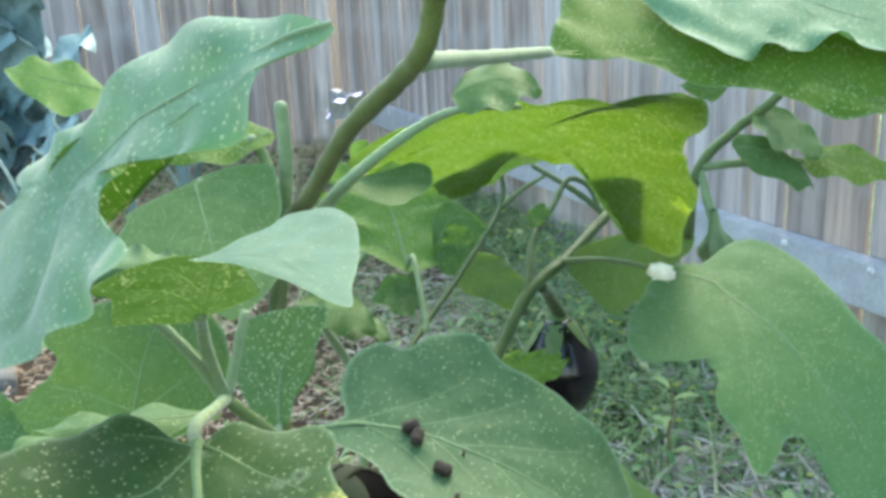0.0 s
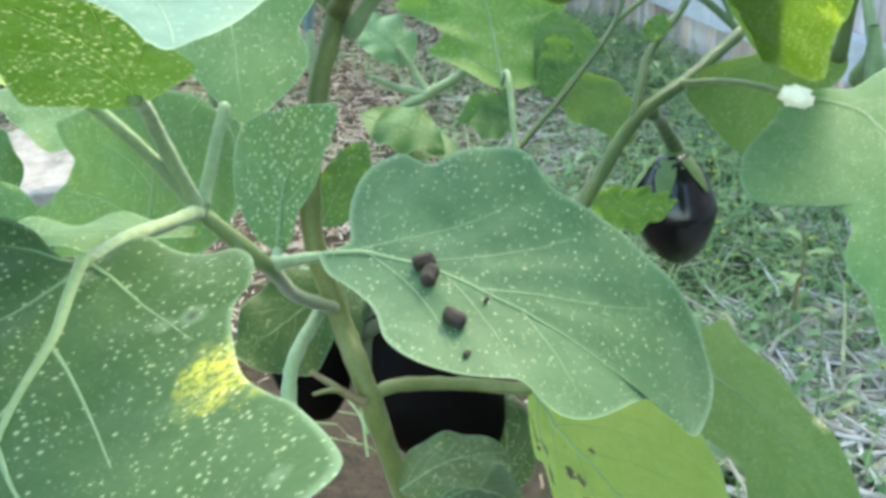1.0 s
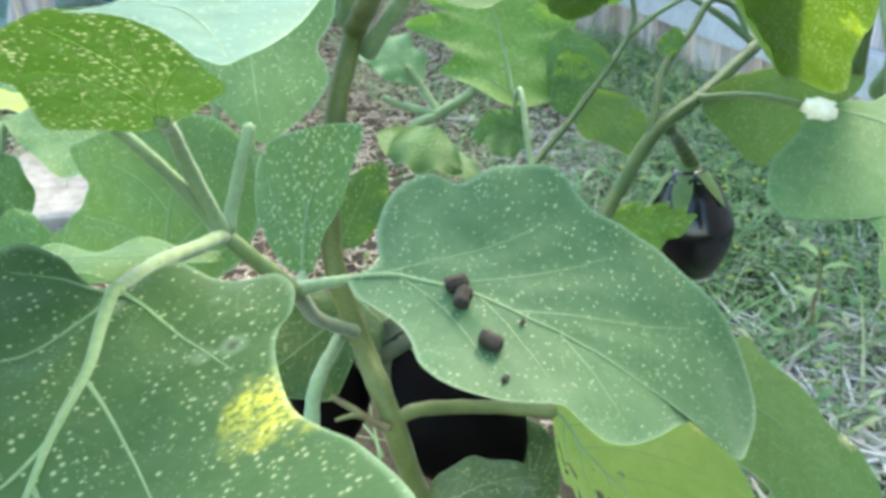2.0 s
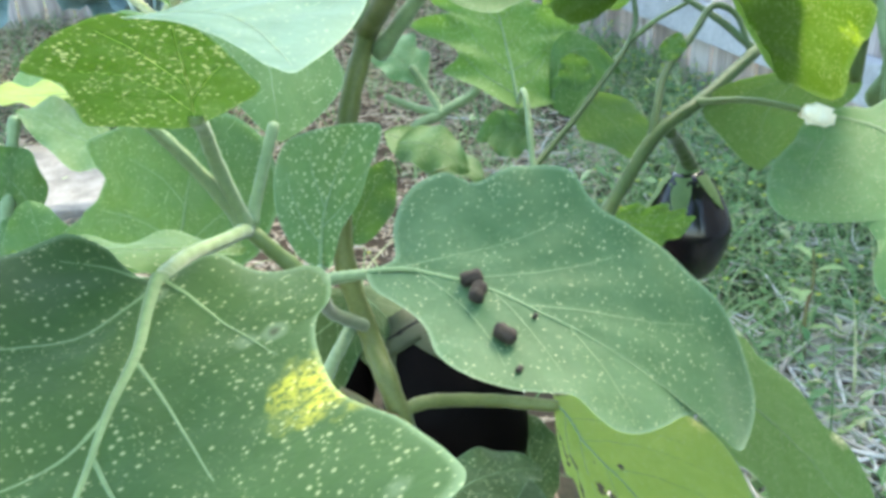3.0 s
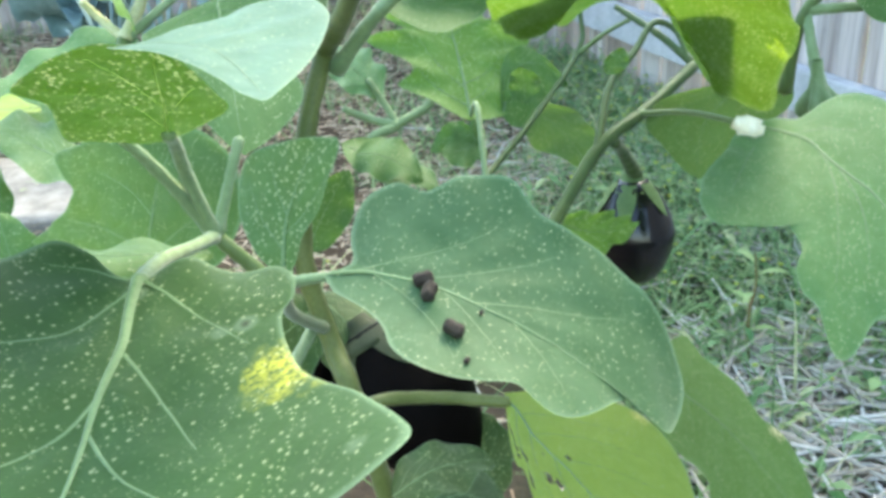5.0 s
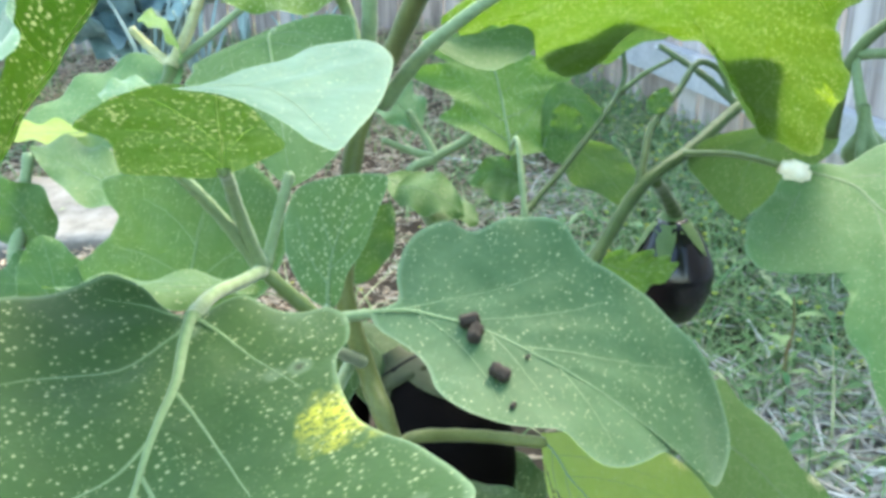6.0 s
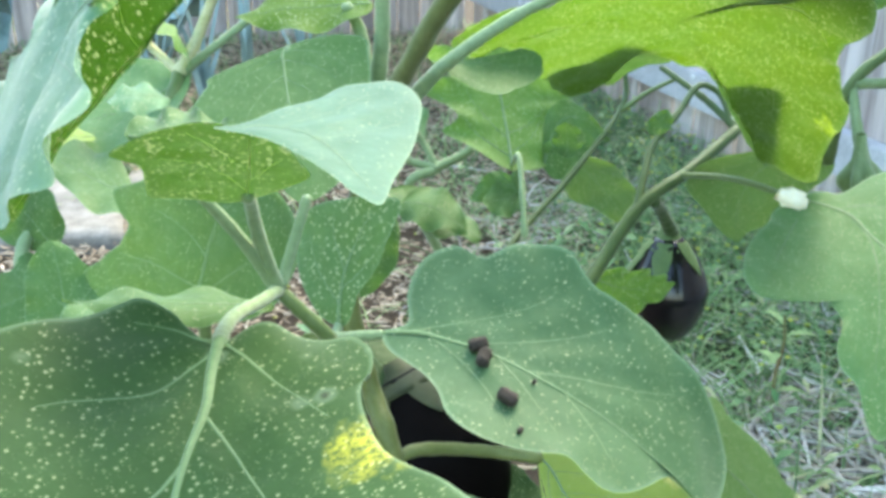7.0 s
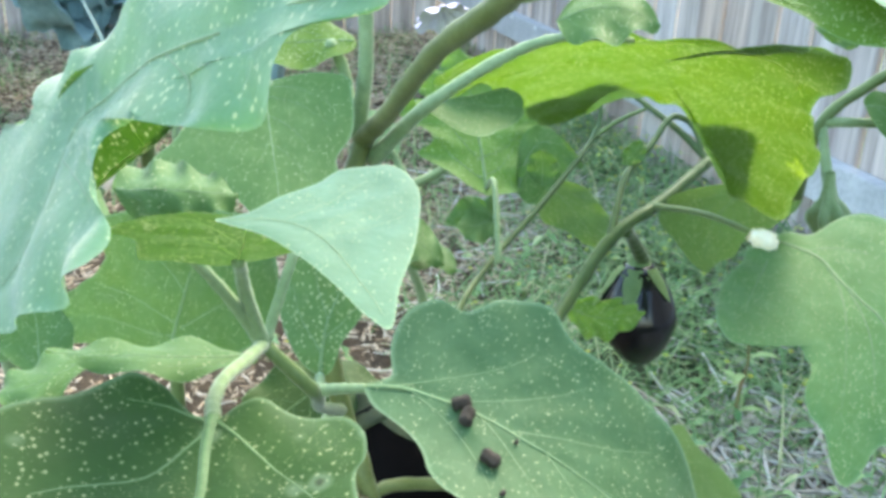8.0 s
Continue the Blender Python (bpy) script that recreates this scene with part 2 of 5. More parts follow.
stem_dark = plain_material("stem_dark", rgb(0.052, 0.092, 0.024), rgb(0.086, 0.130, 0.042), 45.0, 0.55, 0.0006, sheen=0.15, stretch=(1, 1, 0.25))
# sunlight on the forked stem, put into a bright cream tone
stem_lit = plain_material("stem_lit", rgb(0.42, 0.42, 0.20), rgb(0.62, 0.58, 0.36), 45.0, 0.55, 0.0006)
stem_brown = plain_material("stem_brown", rgb(0.16, 0.11, 0.05), rgb(0.16, 0.19, 0.07), 40.0, 0.6, 0.001)
fruit_skin = plain_material("fruit_skin", rgb(0.003, 0.0025, 0.0045), rgb(0.004, 0.003, 0.006), 14.0, 0.2, 0.0001, spec=0.5)
# copy of fruit_skin with shade put in: blacker, with almost no gloss
fruit_shaded = plain_material("fruit_shaded", rgb(0.0022, 0.0015, 0.0015), rgb(0.0040, 0.0026, 0.0022), 20.0, 0.6, 0.0002, spec=0.04)
calyx_green = plain_material("calyx_green", rgb(0.085, 0.150, 0.045), rgb(0.135, 0.205, 0.070), 60.0, 0.6, 0.0006, sheen=0.1)
# copy of calyx_green, the low fruit's shade put into its colour
calyx_shaded = plain_material("calyx_shaded", rgb(0.030, 0.038, 0.012), rgb(0.050, 0.060, 0.020), 70.0, 0.7, 0.0008)
# cream tone stands for the sun that strikes the leaf base
sun_fleck_cream = plain_material("sun_fleck_cream", rgb(0.90, 0.78, 0.52), rgb(0.95, 0.88, 0.70), 80.0, 0.6, 0.0005)
frass = plain_material("frass", rgb(0.022, 0.017, 0.012), rgb(0.052, 0.038, 0.026), 300.0, 0.85, 0.0012)
petal = plain_material("petal", rgb(0.46, 0.40, 0.62), rgb(0.62, 0.58, 0.76), 60.0, 0.5, 0.0003)
stone_grey = plain_material("stone_grey", rgb(0.19, 0.175, 0.155), rgb(0.36, 0.335, 0.30), 22.0, 0.85, 0.006)


def fence_material():
    """Weathered boards: grey, lavender-grey or pinkish brown by the board, with fine dark grain and old knots."""
    k = Mat("fence_wood")
    co = k.coords()
    mp = k.add("Mapping")
    k.put(mp.inputs[0], co)
    mp.inputs["Scale"].default_value = (1, 1, 0.045)
    chance = k.chance()
    shift = k.add("VectorMath", operation="ADD")
    k.put(shift.inputs[0], mp.outputs[0])
    k.put(shift.inputs[1], k.math("MULTIPLY", chance, 37.0))
    grain, streak = k.noise(shift.outputs[0], 150.0, 4.0, 0.7), k.noise(shift.outputs[0], 28.0, 3.0)
    r = k.add("ValToRGB")
    els = r.color_ramp.elements
    tones = ((0.0, rgb(0.40, 0.31, 0.26)), (0.25, rgb(0.62, 0.55, 0.51)), (0.5, rgb(0.54, 0.40, 0.325)), (0.72, rgb(0.68, 0.62, 0.59)), (1.0, rgb(0.50, 0.43, 0.40)))
    while len(els) < len(tones):
        els.new(0.5)
    for e, (at, c) in zip(els, tones):
        e.position, e.color = at, c
    k.put(r.inputs[0], chance)
    col = k.mix(k.ramp(streak, 0.38, 0.66, 0.0, 0.75), r.outputs[0], rgb(0.20, 0.16, 0.145))
    col = k.mix(k.ramp(grain, 0.5, 0.75, 0.0, 0.6), col, rgb(0.12, 0.10, 0.09))
    col = k.mix(k.ramp(k.noise(co, 6.0, 4.0), 0.5, 0.75, 0.0, 0.45), col, rgb(0.60, 0.58, 0.58))
    return k.done(k.surface(col, 0.85, k.bump(grain, 0.5, 0.002), spec=0.25))


fence_wood = fence_material()
rail_wood = plain_material("rail_wood", rgb(0.40, 0.40, 0.41), rgb(0.52, 0.52, 0.53), 14.0, 0.75, 0.002, stretch=(1, 0.1, 1))
nail_steel = plain_material("nail_steel", rgb(0.6, 0.6, 0.6), rgb(0.7, 0.7, 0.68), 90.0, 0.3, 0.0002)
brassica = plain_material("brassica_leaf", rgb(0.17, 0.29, 0.29), rgb(0.34, 0.48, 0.50), 20.0, 0.45, 0.003)
leek = plain_material("leek_leaf", rgb(0.20, 0.30, 0.28), rgb(0.30, 0.40, 0.40), 20.0, 0.45, 0.001)
grass_mix = island_material("grass_mix", [rgb(0.060, 0.14, 0.045), rgb(0.25, 0.42, 0.16), rgb(0.11, 0.25, 0.09), rgb(0.43, 0.57, 0.24), rgb(0.21, 0.38, 0.18), rgb(0.66, 0.66, 0.36)], 0.5, 0.35)
straw_mix = island_material("straw_mix", [rgb(0.55, 0.50, 0.42), rgb(0.74, 0.70, 0.64), rgb(0.40, 0.34, 0.27), rgb(0.82, 0.79, 0.75)], 0.7)
chip_mix = island_material("chip_mix", [rgb(0.48, 0.36, 0.25), rgb(0.68, 0.55, 0.41), rgb(0.26, 0.19, 0.13), rgb(0.80, 0.68, 0.54), rgb(0.40, 0.27, 0.17)], 0.85)
yellow_dot_mix = island_material("yellow_dot_mix", [rgb(0.66, 0.62, 0.10), rgb(0.58, 0.66, 0.14), rgb(0.45, 0.58, 0.12)], 0.6, 0.3)


def ground_material():
    k = Mat("soil_and_turf")
    co = k.coords()
    n1, n2 = k.noise(co, 5.0, 5.0), k.noise(co, 70.0, 5.0, 0.65)
    soil = k.mix(n2, rgb(0.035, 0.026, 0.018), rgb(0.12, 0.088, 0.06))
    turf = k.mix(n2, rgb(0.030, 0.042, 0.018), rgb(0.085, 0.100, 0.050))
    sep = k.add("SeparateXYZ")
    k.put(sep.inputs[0], co)
    edge = k.math("ADD", sep.outputs[0], k.math("MULTIPLY", k.math("SUBTRACT", n1, 0.5), 0.5))
    col = k.mix(k.ramp(edge, -0.05, 0.12), soil, turf)
    return k.done(k.surface(col, 0.95, k.bump(k.math("ADD", n1, n2), 0.8, 0.02), spec=0.2))


ground_mix = ground_material()


# ---- building helpers ----
def part(name, mesh, material, parent, label=""):
    """Links a mesh (or a bmesh) as one object under a thing or a part; points are in world metres."""
    if isinstance(mesh, bmesh.types.BMesh):
        bm, mesh = mesh, bpy.data.meshes.new(name)
        bm.to_mesh(mesh)
        bm.free()
    mesh.materials.append(material)
    ob = new(name, mesh)
    if parent is not None:
        ob.parent = parent
        if parent.parent is None:
            ob.matrix_parent_inverse = parent.matrix_basis.inverted()
    if label:
        tagged(ob, label)
    return ob


def thing(name, place, label, category, group="", kind=""):
    ob = new(name)
    ob.empty_display_size = 0.05
    ob.matrix_basis = Matrix.Translation(place)
    return tagged(ob, label, category, group, kind)


def smooth(mesh):
    mesh.polygons.foreach_set("use_smooth", [True] * len(mesh.polygons))
    mesh.update()
    return mesh


def make_mesh(name, verts, faces, soft=True):
    me = bpy.data.meshes.new(name)
    me.from_pydata([tuple(v) for v in verts], [], faces)
    return smooth(me) if soft else me


def spline(points, n):
    """n + 1 points along a Catmull-Rom curve."""
    p = [Vector(q) for q in points]
    p = [p[0] * 2 - p[1]] + p + [p[-1] * 2 - p[-2]]
    res = []
    spans = len(p) - 3
    for i in range(n + 1):
        s = min(i / n * spans, spans - 1e-6)
        j, f = int(s), s - int(s)
        a, b, c, d = p[j:j + 4]
        res.append(0.5 * (2 * b + (c - a) * f + (2 * a - 5 * b + 4 * c - d) * f * f + (3 * b - a - 3 * c + d) * f * f * f))
    return res


def tube(points, radii, sides=10, verts=None, faces=None, rough=0.0, seed=0.0):
    """A tapered tube along points, with closed rounded ends, into verts and faces."""
    verts, faces = ([] if verts is None else verts), ([] if faces is None else faces)
    start = len(verts)
    up = Vector((0.31, 0.52, 0.79))
    n = len(points)
    for i, c in enumerate(points):
        d = (points[min(i + 1, n - 1)] - points[max(i - 1, 0)]).normalized()
        x = d.cross(up).normalized()
        y = d.cross(x)
        r = radii[i]
        for k in range(sides):
            a = 2 * math.pi * k / sides
            rr = r * (1 + rough * noise.noise(c * 60 + Vector((math.cos(a), math.sin(a), seed))))
            verts.append(c + (x * math.cos(a) + y * math.sin(a)) * rr)
    for i in range(n - 1):
        for k in range(sides):
            a, b = start + i * sides + k, start + i * sides + (k + 1) % sides
            faces.append((a, b, b + sides, a + sides))
    for i, sgn in ((0, -1), (n - 1, 1)):
        d = (points[min(i + 1, n - 1)] - points[max(i - 1, 0)]).normalized()
        verts.append(points[i] + d * radii[i] * 0.5 * sgn)
        t = len(verts) - 1
        for k in range(sides):
            a, b = start + i * sides + k, start + i * sides + (k + 1) % sides
            faces.append((b, a, t) if sgn < 0 else (a, b, t))
    return verts, faces


def stem(plant, name, r0, r1, points, material=None):
    """One stem, branch or leaf stalk of a plant, slightly knobbly, swollen where it begins."""
    n = max(10, 7 * len(points))
    c = spline(points, n)
    rad = [(r0 + (r1 - r0) * i / n) * (1 + 0.22 * math.exp(-i / n * 14) + 0.05 * math.sin(i * 1.7)) for i in range(n + 1)]
    v, f = tube(c, rad, 12, rough=0.10, seed=len(bpy.data.objects) * 0.37)
    return part(name, make_mesh(name, v, f), material or (stem_main if name == "main_stem" else stem_green if name in ("branch", "stem") else stem_pale), plant)


class Blade:
    """The surface of one leaf: a bent midrib from base over mid to tip, with the half blades reaching to a and b at the widest."""

    def __init__(self, base, mid, tip, a, b, lobe, waves, cord, phase, bow, ripple, wide, turn_a, turn_b, form_a, form_b, notch_a, notch_b):
        self.p0, self.p2 = Vector(base), Vector(tip)
        self.p1 = Vector(mid) * 2 - (self.p0 + self.p2) * 0.5
        self.wide = wide
        c = self.rib(wide)
        self.a, self.b = Vector(a) - c, Vector(b) - c
        self.turn_a, self.turn_b, self.form_a, self.form_b = Vector(turn_a), Vector(turn_b), form_a, form_b
        self.notch_a, self.notch_b = notch_a, notch_b
        self.lobe, self.waves, self.cord, self.phase, self.bow, self.ripple = lobe, waves, cord, phase, bow, ripple
        self.long = (self.p1 - self.p0).length * 0.5 + (self.p2 - self.p1).length * 0.5 + (self.p2 - self.p0).length * 0.25
        self.up = (self.b - self.a).cross(self.p2 - self.p0).normalized()

    def rib(self, u):
        return self.p0 * (1 - u) ** 2 + self.p1 * (2 * u * (1 - u)) + self.p2 * u * u

    def half(self, u, side):
        w = math.sin(math.pi * min(1.0, max(0.0, u)) ** 0.72) ** 0.72
        edge = min(1.0, u / 0.12) * min(1.0, (1 - u) / 0.12)
        form = self.form_a if side < 0 else self.form_b
        full = 1 + sum(c * math.sin((k + 1) * math.pi * u) for k, c in enumerate(form))
        full += sum(g * math.exp(-((u - c) / max(w2, 0.035)) ** 2) for g, c, w2 in (self.notch_a if side < 0 else self.notch_b))
        return w * (full + self.lobe * edge * math.sin(2 * math.pi * self.waves * u + self.phase + 1.3 * side))

    def at(self, u, v):
        soft = lambda x: x if x > 0.4 else 0.0 if x < -0.4 else (x + 0.4) ** 2 / 1.6
        c = self.rib(u)
        w = self.half(u, 1 if v > 0 else -1)
        d = (self.a + self.turn_a * (u - self.wide)) * soft(-v) + (self.b + self.turn_b * (u - self.wide)) * soft(v)
        t = (self.p1 - self.p0).normalized()
        p = c + d * w
        p -= t * (self.cord * self.long * 0.30 * abs(v) ** 1.2 * max(0.0, 1 - u / 0.4) ** 1.3)
        crease = 0.5 + 0.5 * math.cos(2 * math.pi * 5.0 * (u - 0.22 * abs(v)))
        p += self.up * (self.bow * (1 - v * v) + self.ripple * v * v * math.sin(2 * math.pi * self.waves * 1.25 * u + self.phase + 2.0 * (v > 0)) - 0.0005 * crease * abs(v) * (1 - abs(v)) * 4 * self.long / 0.18 * math.sin(math.pi * u))
        p += self.up * (0.0015 * noise.noise(p * 26) + 0.0009 * noise.noise(p * 75)) * (1 - abs(v) ** 3) * min(1.0, u * 8)
        return p


def leaf(plant, base, mid, tip, a, b, material, lobe=0.1, waves=2.5, cord=0.2, phase=0.4, bow=0.0, ripple=0.003, wide=0.42, nu=34, nv=24, label="", eaten=(), turn_a=(0, 0, 0), turn_b=(0, 0, 0), form_a=(), form_b=(), notch_a=(), notch_b=(), rib=0.0):
    """A leaf blade as a part of its plant, with its raised midrib and side veins as a part of the blade."""
    s = Blade(base, mid, tip, a, b, lobe, waves, cord, phase, bow, ripple, wide, turn_a, turn_b, form_a, form_b, notch_a, notch_b)
    verts, uv1, uv2, faces = [], [], [], []
    wa, wb = s.a.length, s.b.length
    ox, oy = random.random() * 3, random.random() * 3
    for i in range(nu + 1):
        u = (i / nu) ** 1.25
        for j in range(nv + 1):
            v = 2 * j / nv - 1
            verts.append(s.at(u, v))
            uv1.append((u, v * 0.5 + 0.5))
            uv2.append((u * s.long + ox, v * (wb * s.half(u, 1) if v > 0 else wa * s.half(u, -1)) + oy))
    for i in range(nu):
        for j in range(nv):
            u, v = ((i + 0.5) / nu) ** 1.25, 2 * (j + 0.5) / nv - 1
            if any(((u - eu) / er) ** 2 + ((v - ev) / (er * 1.6)) ** 2 < 1 for eu, ev, er in eaten):
                continue
            k = i * (nv + 1) + j
            faces.append((k, k + 1, k + nv + 2, k + nv + 1))
    me = make_mesh("leaf", verts, faces)
    for name, data in (("blade", uv1), ("skin", uv2)):
        lay = me.uv_layers.new(name=name)
        for lp in me.loops:
            lay.data[lp.index].uv = data[lp.vertex_index]
    ob = part("leaf", me, material, plant, label)
    if rib < 0:
        return s
    # raised veins
    v, f = [], []
    scale = s.long / 0.18
    run = [s.at(i / 26 * 0.94, 0.0) for i in range(27)]
    thick = rib or 0.0011 * scale
    tube(run, [thick * (1 - i / 26) ** 1.2 + 0.00015 for i in range(27)], 8, v, f)
    grid = np.array([tuple(q) for q in verts])
    up = np.array(s.up)
    for k in range(4):
        u0 = (0.05, 0.20, 0.38, 0.56)[k]
        for side in (-1, 1):
            a0 = np.array(s.at(u0 + (0.04 if side > 0 else 0.0), 0.0))
            a1 = np.array(s.at(min(0.95, u0 + 0.34 - 0.02 * k), side * 0.74))
            way = np.array(s.p2 - s.p0) * 0.05
            run = []
            for q in range(15):
                c = a0 + (a1 - a0) * q / 14 - way * math.sin(math.pi * q / 14)
                off = grid - c
                high = off @ up
                far = ((off - np.outer(high, up)) ** 2).sum(1)
                near = np.argsort(far)[:6]
                if far[near[0]] > 1.2e-5:
                    break
                wt = 1 / (far[near] + 1e-8)
                run.append(Vector(c + up * (high[near] @ wt / wt.sum())))
            if len(run) > 3:
                tube(run, [thick * (0.33 - 0.04 * k) * (1 - 0.85 * q / (len(run) - 1)) + 0.00004 for q in range(len(run))], 5, v, f)
    part("midrib", make_mesh("midrib", v, f), vein_pale, ob, "pale raised midrib with its side veins")
    ob["blade_long"] = s.long
    return s


class Sheet:
    """The surface of a flat, gently bowed leaf: a place, an upward normal and how it bows, with its outline and veins drawn on it in metres."""

    def __init__(self, place, normal, bow):
        self.o, self.n = Vector(place), Vector(normal).normalized()
        self.x = (Vector((1, 0, 0)) - self.n * self.n.x).normalized()
        self.y = self.n.cross(self.x)
        self.bow = bow

    def at(self, x, y, lift=0.0):
        s, t = x / 0.1, y / 0.1
        c = self.bow
        h = c[0] * s + c[1] * t + c[2] * s * s + c[3] * s * t + c[4] * t * t
        return self.o + self.x * x + self.y * y + self.n * (h + lift)

    def facing(self, x, y):
        p = self.at(x, y)
        n = (self.at(x + 0.004, y) - p).cross(self.at(x, y + 0.004) - p).normalized()
        return n if n.z > 0 else -n


def ring_spline(points, n):
    """n points round a closed Catmull-Rom curve."""
    p = [Vector((*q, 0)) for q in points]
    m = len(p)
    res = []
    for i in range(n):
        s = i / n * m
        j, f = int(s), s - int(s)
        a, b, c, d = p[j - 1], p[j], p[(j + 1) % m], p[(j + 2) % m]
        res.append(0.5 * (2 * b + (c - a) * f + (2 * a - 5 * b + 4 * c - d) * f * f + (3 * b - a - 3 * c + d) * f * f * f))
    return res


def sheet_leaf(plant, surface, centre, outline, rib, veins, material, thick=0.0012, side=0.3, ripple=0.0012, quilt=0.0012, below=False, label="", eaten=(), rings=30):
    """A broad leaf with its own outline: blade dished between the veins, wavy rim, raised midrib and side veins."""
    s = Sheet(*surface)
    c = Vector((*centre, 0))
    around = 4 * len(outline)
    rim = ring_spline(outline, around)
    lines = [spline([(*q, 0) for q in rib], 30)] + [spline([(*q, 0) for q in v], 16) for v in veins]
    dots = np.array([(q.x, q.y) for line in lines for q in line])
    verts, faces, uv1, uv2 = [], [], [], []
    ox, oy = random.random() * 3, random.random() * 3

    def lift(x, y, ring):
        near = math.sqrt(((dots - (x, y)) ** 2).sum(1).min())
        h = quilt * (1 - math.exp(-(near / 0.010) ** 2)) * (1 - ring ** 6)
        h += (0.0016 * noise.noise(Vector((x * 30, y * 30, oy))) + 0.0007 * noise.noise(Vector((x * 90, y * 90, ox)))) * (1 - 0.5 * ring)
        return h + ripple * ring ** 5 * (1.6 * noise.noise(Vector((x * 42, y * 42, ox + 3))) + math.sin(x * 150 + y * 110 + ox))

    for i in range(rings + 1):
        ring = (i / rings) ** 0.75
        for j in range(around):
            q = c + (rim[j] - c) * ring
            verts.append(s.at(q.x, q.y, lift(q.x, q.y, ring)))
            uv1.append((0.5, 0.5 + 0.5 * ring))
            uv2.append((q.x + ox, q.y + oy))
    for i in range(rings):
        for j in range(around):
            a, b = i * around + j, i * around + (j + 1) % around
            mid = (uv2[a][0] - ox, uv2[a][1] - oy)
            if any((mid[0] - ex) ** 2 + (mid[1] - ey) ** 2 < er * er for ex, ey, er in eaten):
                continue
            faces.append((a, b, b + around, a + around))
    me = make_mesh("leaf", verts, faces)
    for name, data in (("blade", uv1), ("skin", uv2)):
        lay = me.uv_layers.new(name=name)
        for lp in me.loops:
            lay.data[lp.index].uv = data[lp.vertex_index]
    ob = part("leaf", me, material, plant, label)
    v, f = [], []
    for k, line in enumerate(lines):
        n = len(line) - 1
        base, tall = (thick, 0.8) if k == 0 else (thick * side, 0.35)
        start = len(v)
        for i, q in enumerate(line):
            d = line[min(i + 1, n)] - line[max(i - 1, 0)]
            d = Vector((-d.y, d.x, 0)).normalized()
            w = base * (1 - 0.85 * i / n) + 0.00008
            for across, up in ((-1.25, 0.0), (-0.7, tall * 0.7), (0, tall), (0.7, tall * 0.7), (1.25, 0.0)):
                p = q + d * w * across
                v.append(s.at(p.x, p.y, lift(p.x, p.y, 0.3) + (w * up + 0.00025) * (-1 if below else 1)))
        for i in range(n):
            for m in range(4):
                a = start + i * 5 + m
                f.append((a, a + 1, a + 6, a + 5))
    part("midrib", make_mesh("midrib", v, f), vein_lit if below else vein_pale, ob, "pale raised midrib with its side veins")
    return s


def lathe(profile, sides, axis, place, bend=0.0):
    """A turned body: profile rows of (along, radius), along the unit axis from place."""
    ax = Vector(axis).normalized()
    x = ax.cross(Vector((0.2, 0.9, 0.3))).normalized()
    y = ax.cross(x)
    v, f = [], []
    for h, r in profile:
        c = Vector(place) + ax * h + x * bend * h * h
        for k in range(sides):
            a = 2 * math.pi * k / sides
            v.append(c + (x * math.cos(a) + y * math.sin(a)) * r)
    for i in range(len(profile) - 1):
        for k in range(sides):
            a, b = i * sides + k, i * sides + (k + 1) % sides
            f.append((a, b, b + sides, a + sides))
    f.append(tuple(range(sides))[::-1])
    f.append(tuple(range((len(profile) - 1) * sides, len(profile) * sides)))
    return v, f


def eggplant(plant, top, axis, length, radius, label, cap=True, skin=None):
    """A hanging fruit: a glossy dark body under a green calyx of pointed sepals."""
    prof = []
    for i in range(25):
        s = i / 24
        r = radius * (math.sin(math.pi * min(1, (0.06 + 0.94 * s)) ** 0.85) ** 0.52) * (0.62 + 0.38 * min(1, s / 0.5) ** 0.8)
        prof.append((s * length, max(r, 0.0008)))
    v, f = lathe(prof, 32, axis, top, 0.4)
    body = part("eggplant_fruit", make_mesh("eggplant_fruit", v, f), skin or fruit_skin, plant, label)
    if cap:
        ax = Vector(axis).normalized()
        x = ax.cross(Vector((0.2, 0.9, 0.3))).normalized()
        y = ax.cross(x)
        v, f = lathe([(-0.014, 0.0085), (-0.006, 0.0110), (0.0, radius * 0.30), (0.004, radius * 0.40), (0.010, radius * 0.52), (0.015, radius * 0.58)], 20, axis, top)
        for k in range(5):
            a = 2 * math.pi * (k + 0.3) / 5
            reach = length * (0.27 + 0.08 * ((k * 7) % 3))
            n = len(v)
            for i in range(7):
                s = i / 6
                h = 0.002 + reach * s
                q = min(24, int(h / length * 24))
                rr = prof[q][1] + 0.0028 + 0.0025 * s * s
                half = 0.50 * (1 - s) ** 0.9 + 0.01
                for j in (-1, 0, 1):
                    d = a + half * j
                    v.append(Vector(top) + ax * h + (x * math.cos(d) + y * math.sin(d)) * (rr + (0.0015 if j == 0 else 0)))
            for i in range(6):
                for j in range(2):
                    m = n + i * 3 + j
                    f.append((m, m + 1, m + 4, m + 3))
        part("calyx", make_mesh("calyx", v, f), calyx_shaded if skin else calyx_green, body, "green calyx with pointed sepals")
    return body


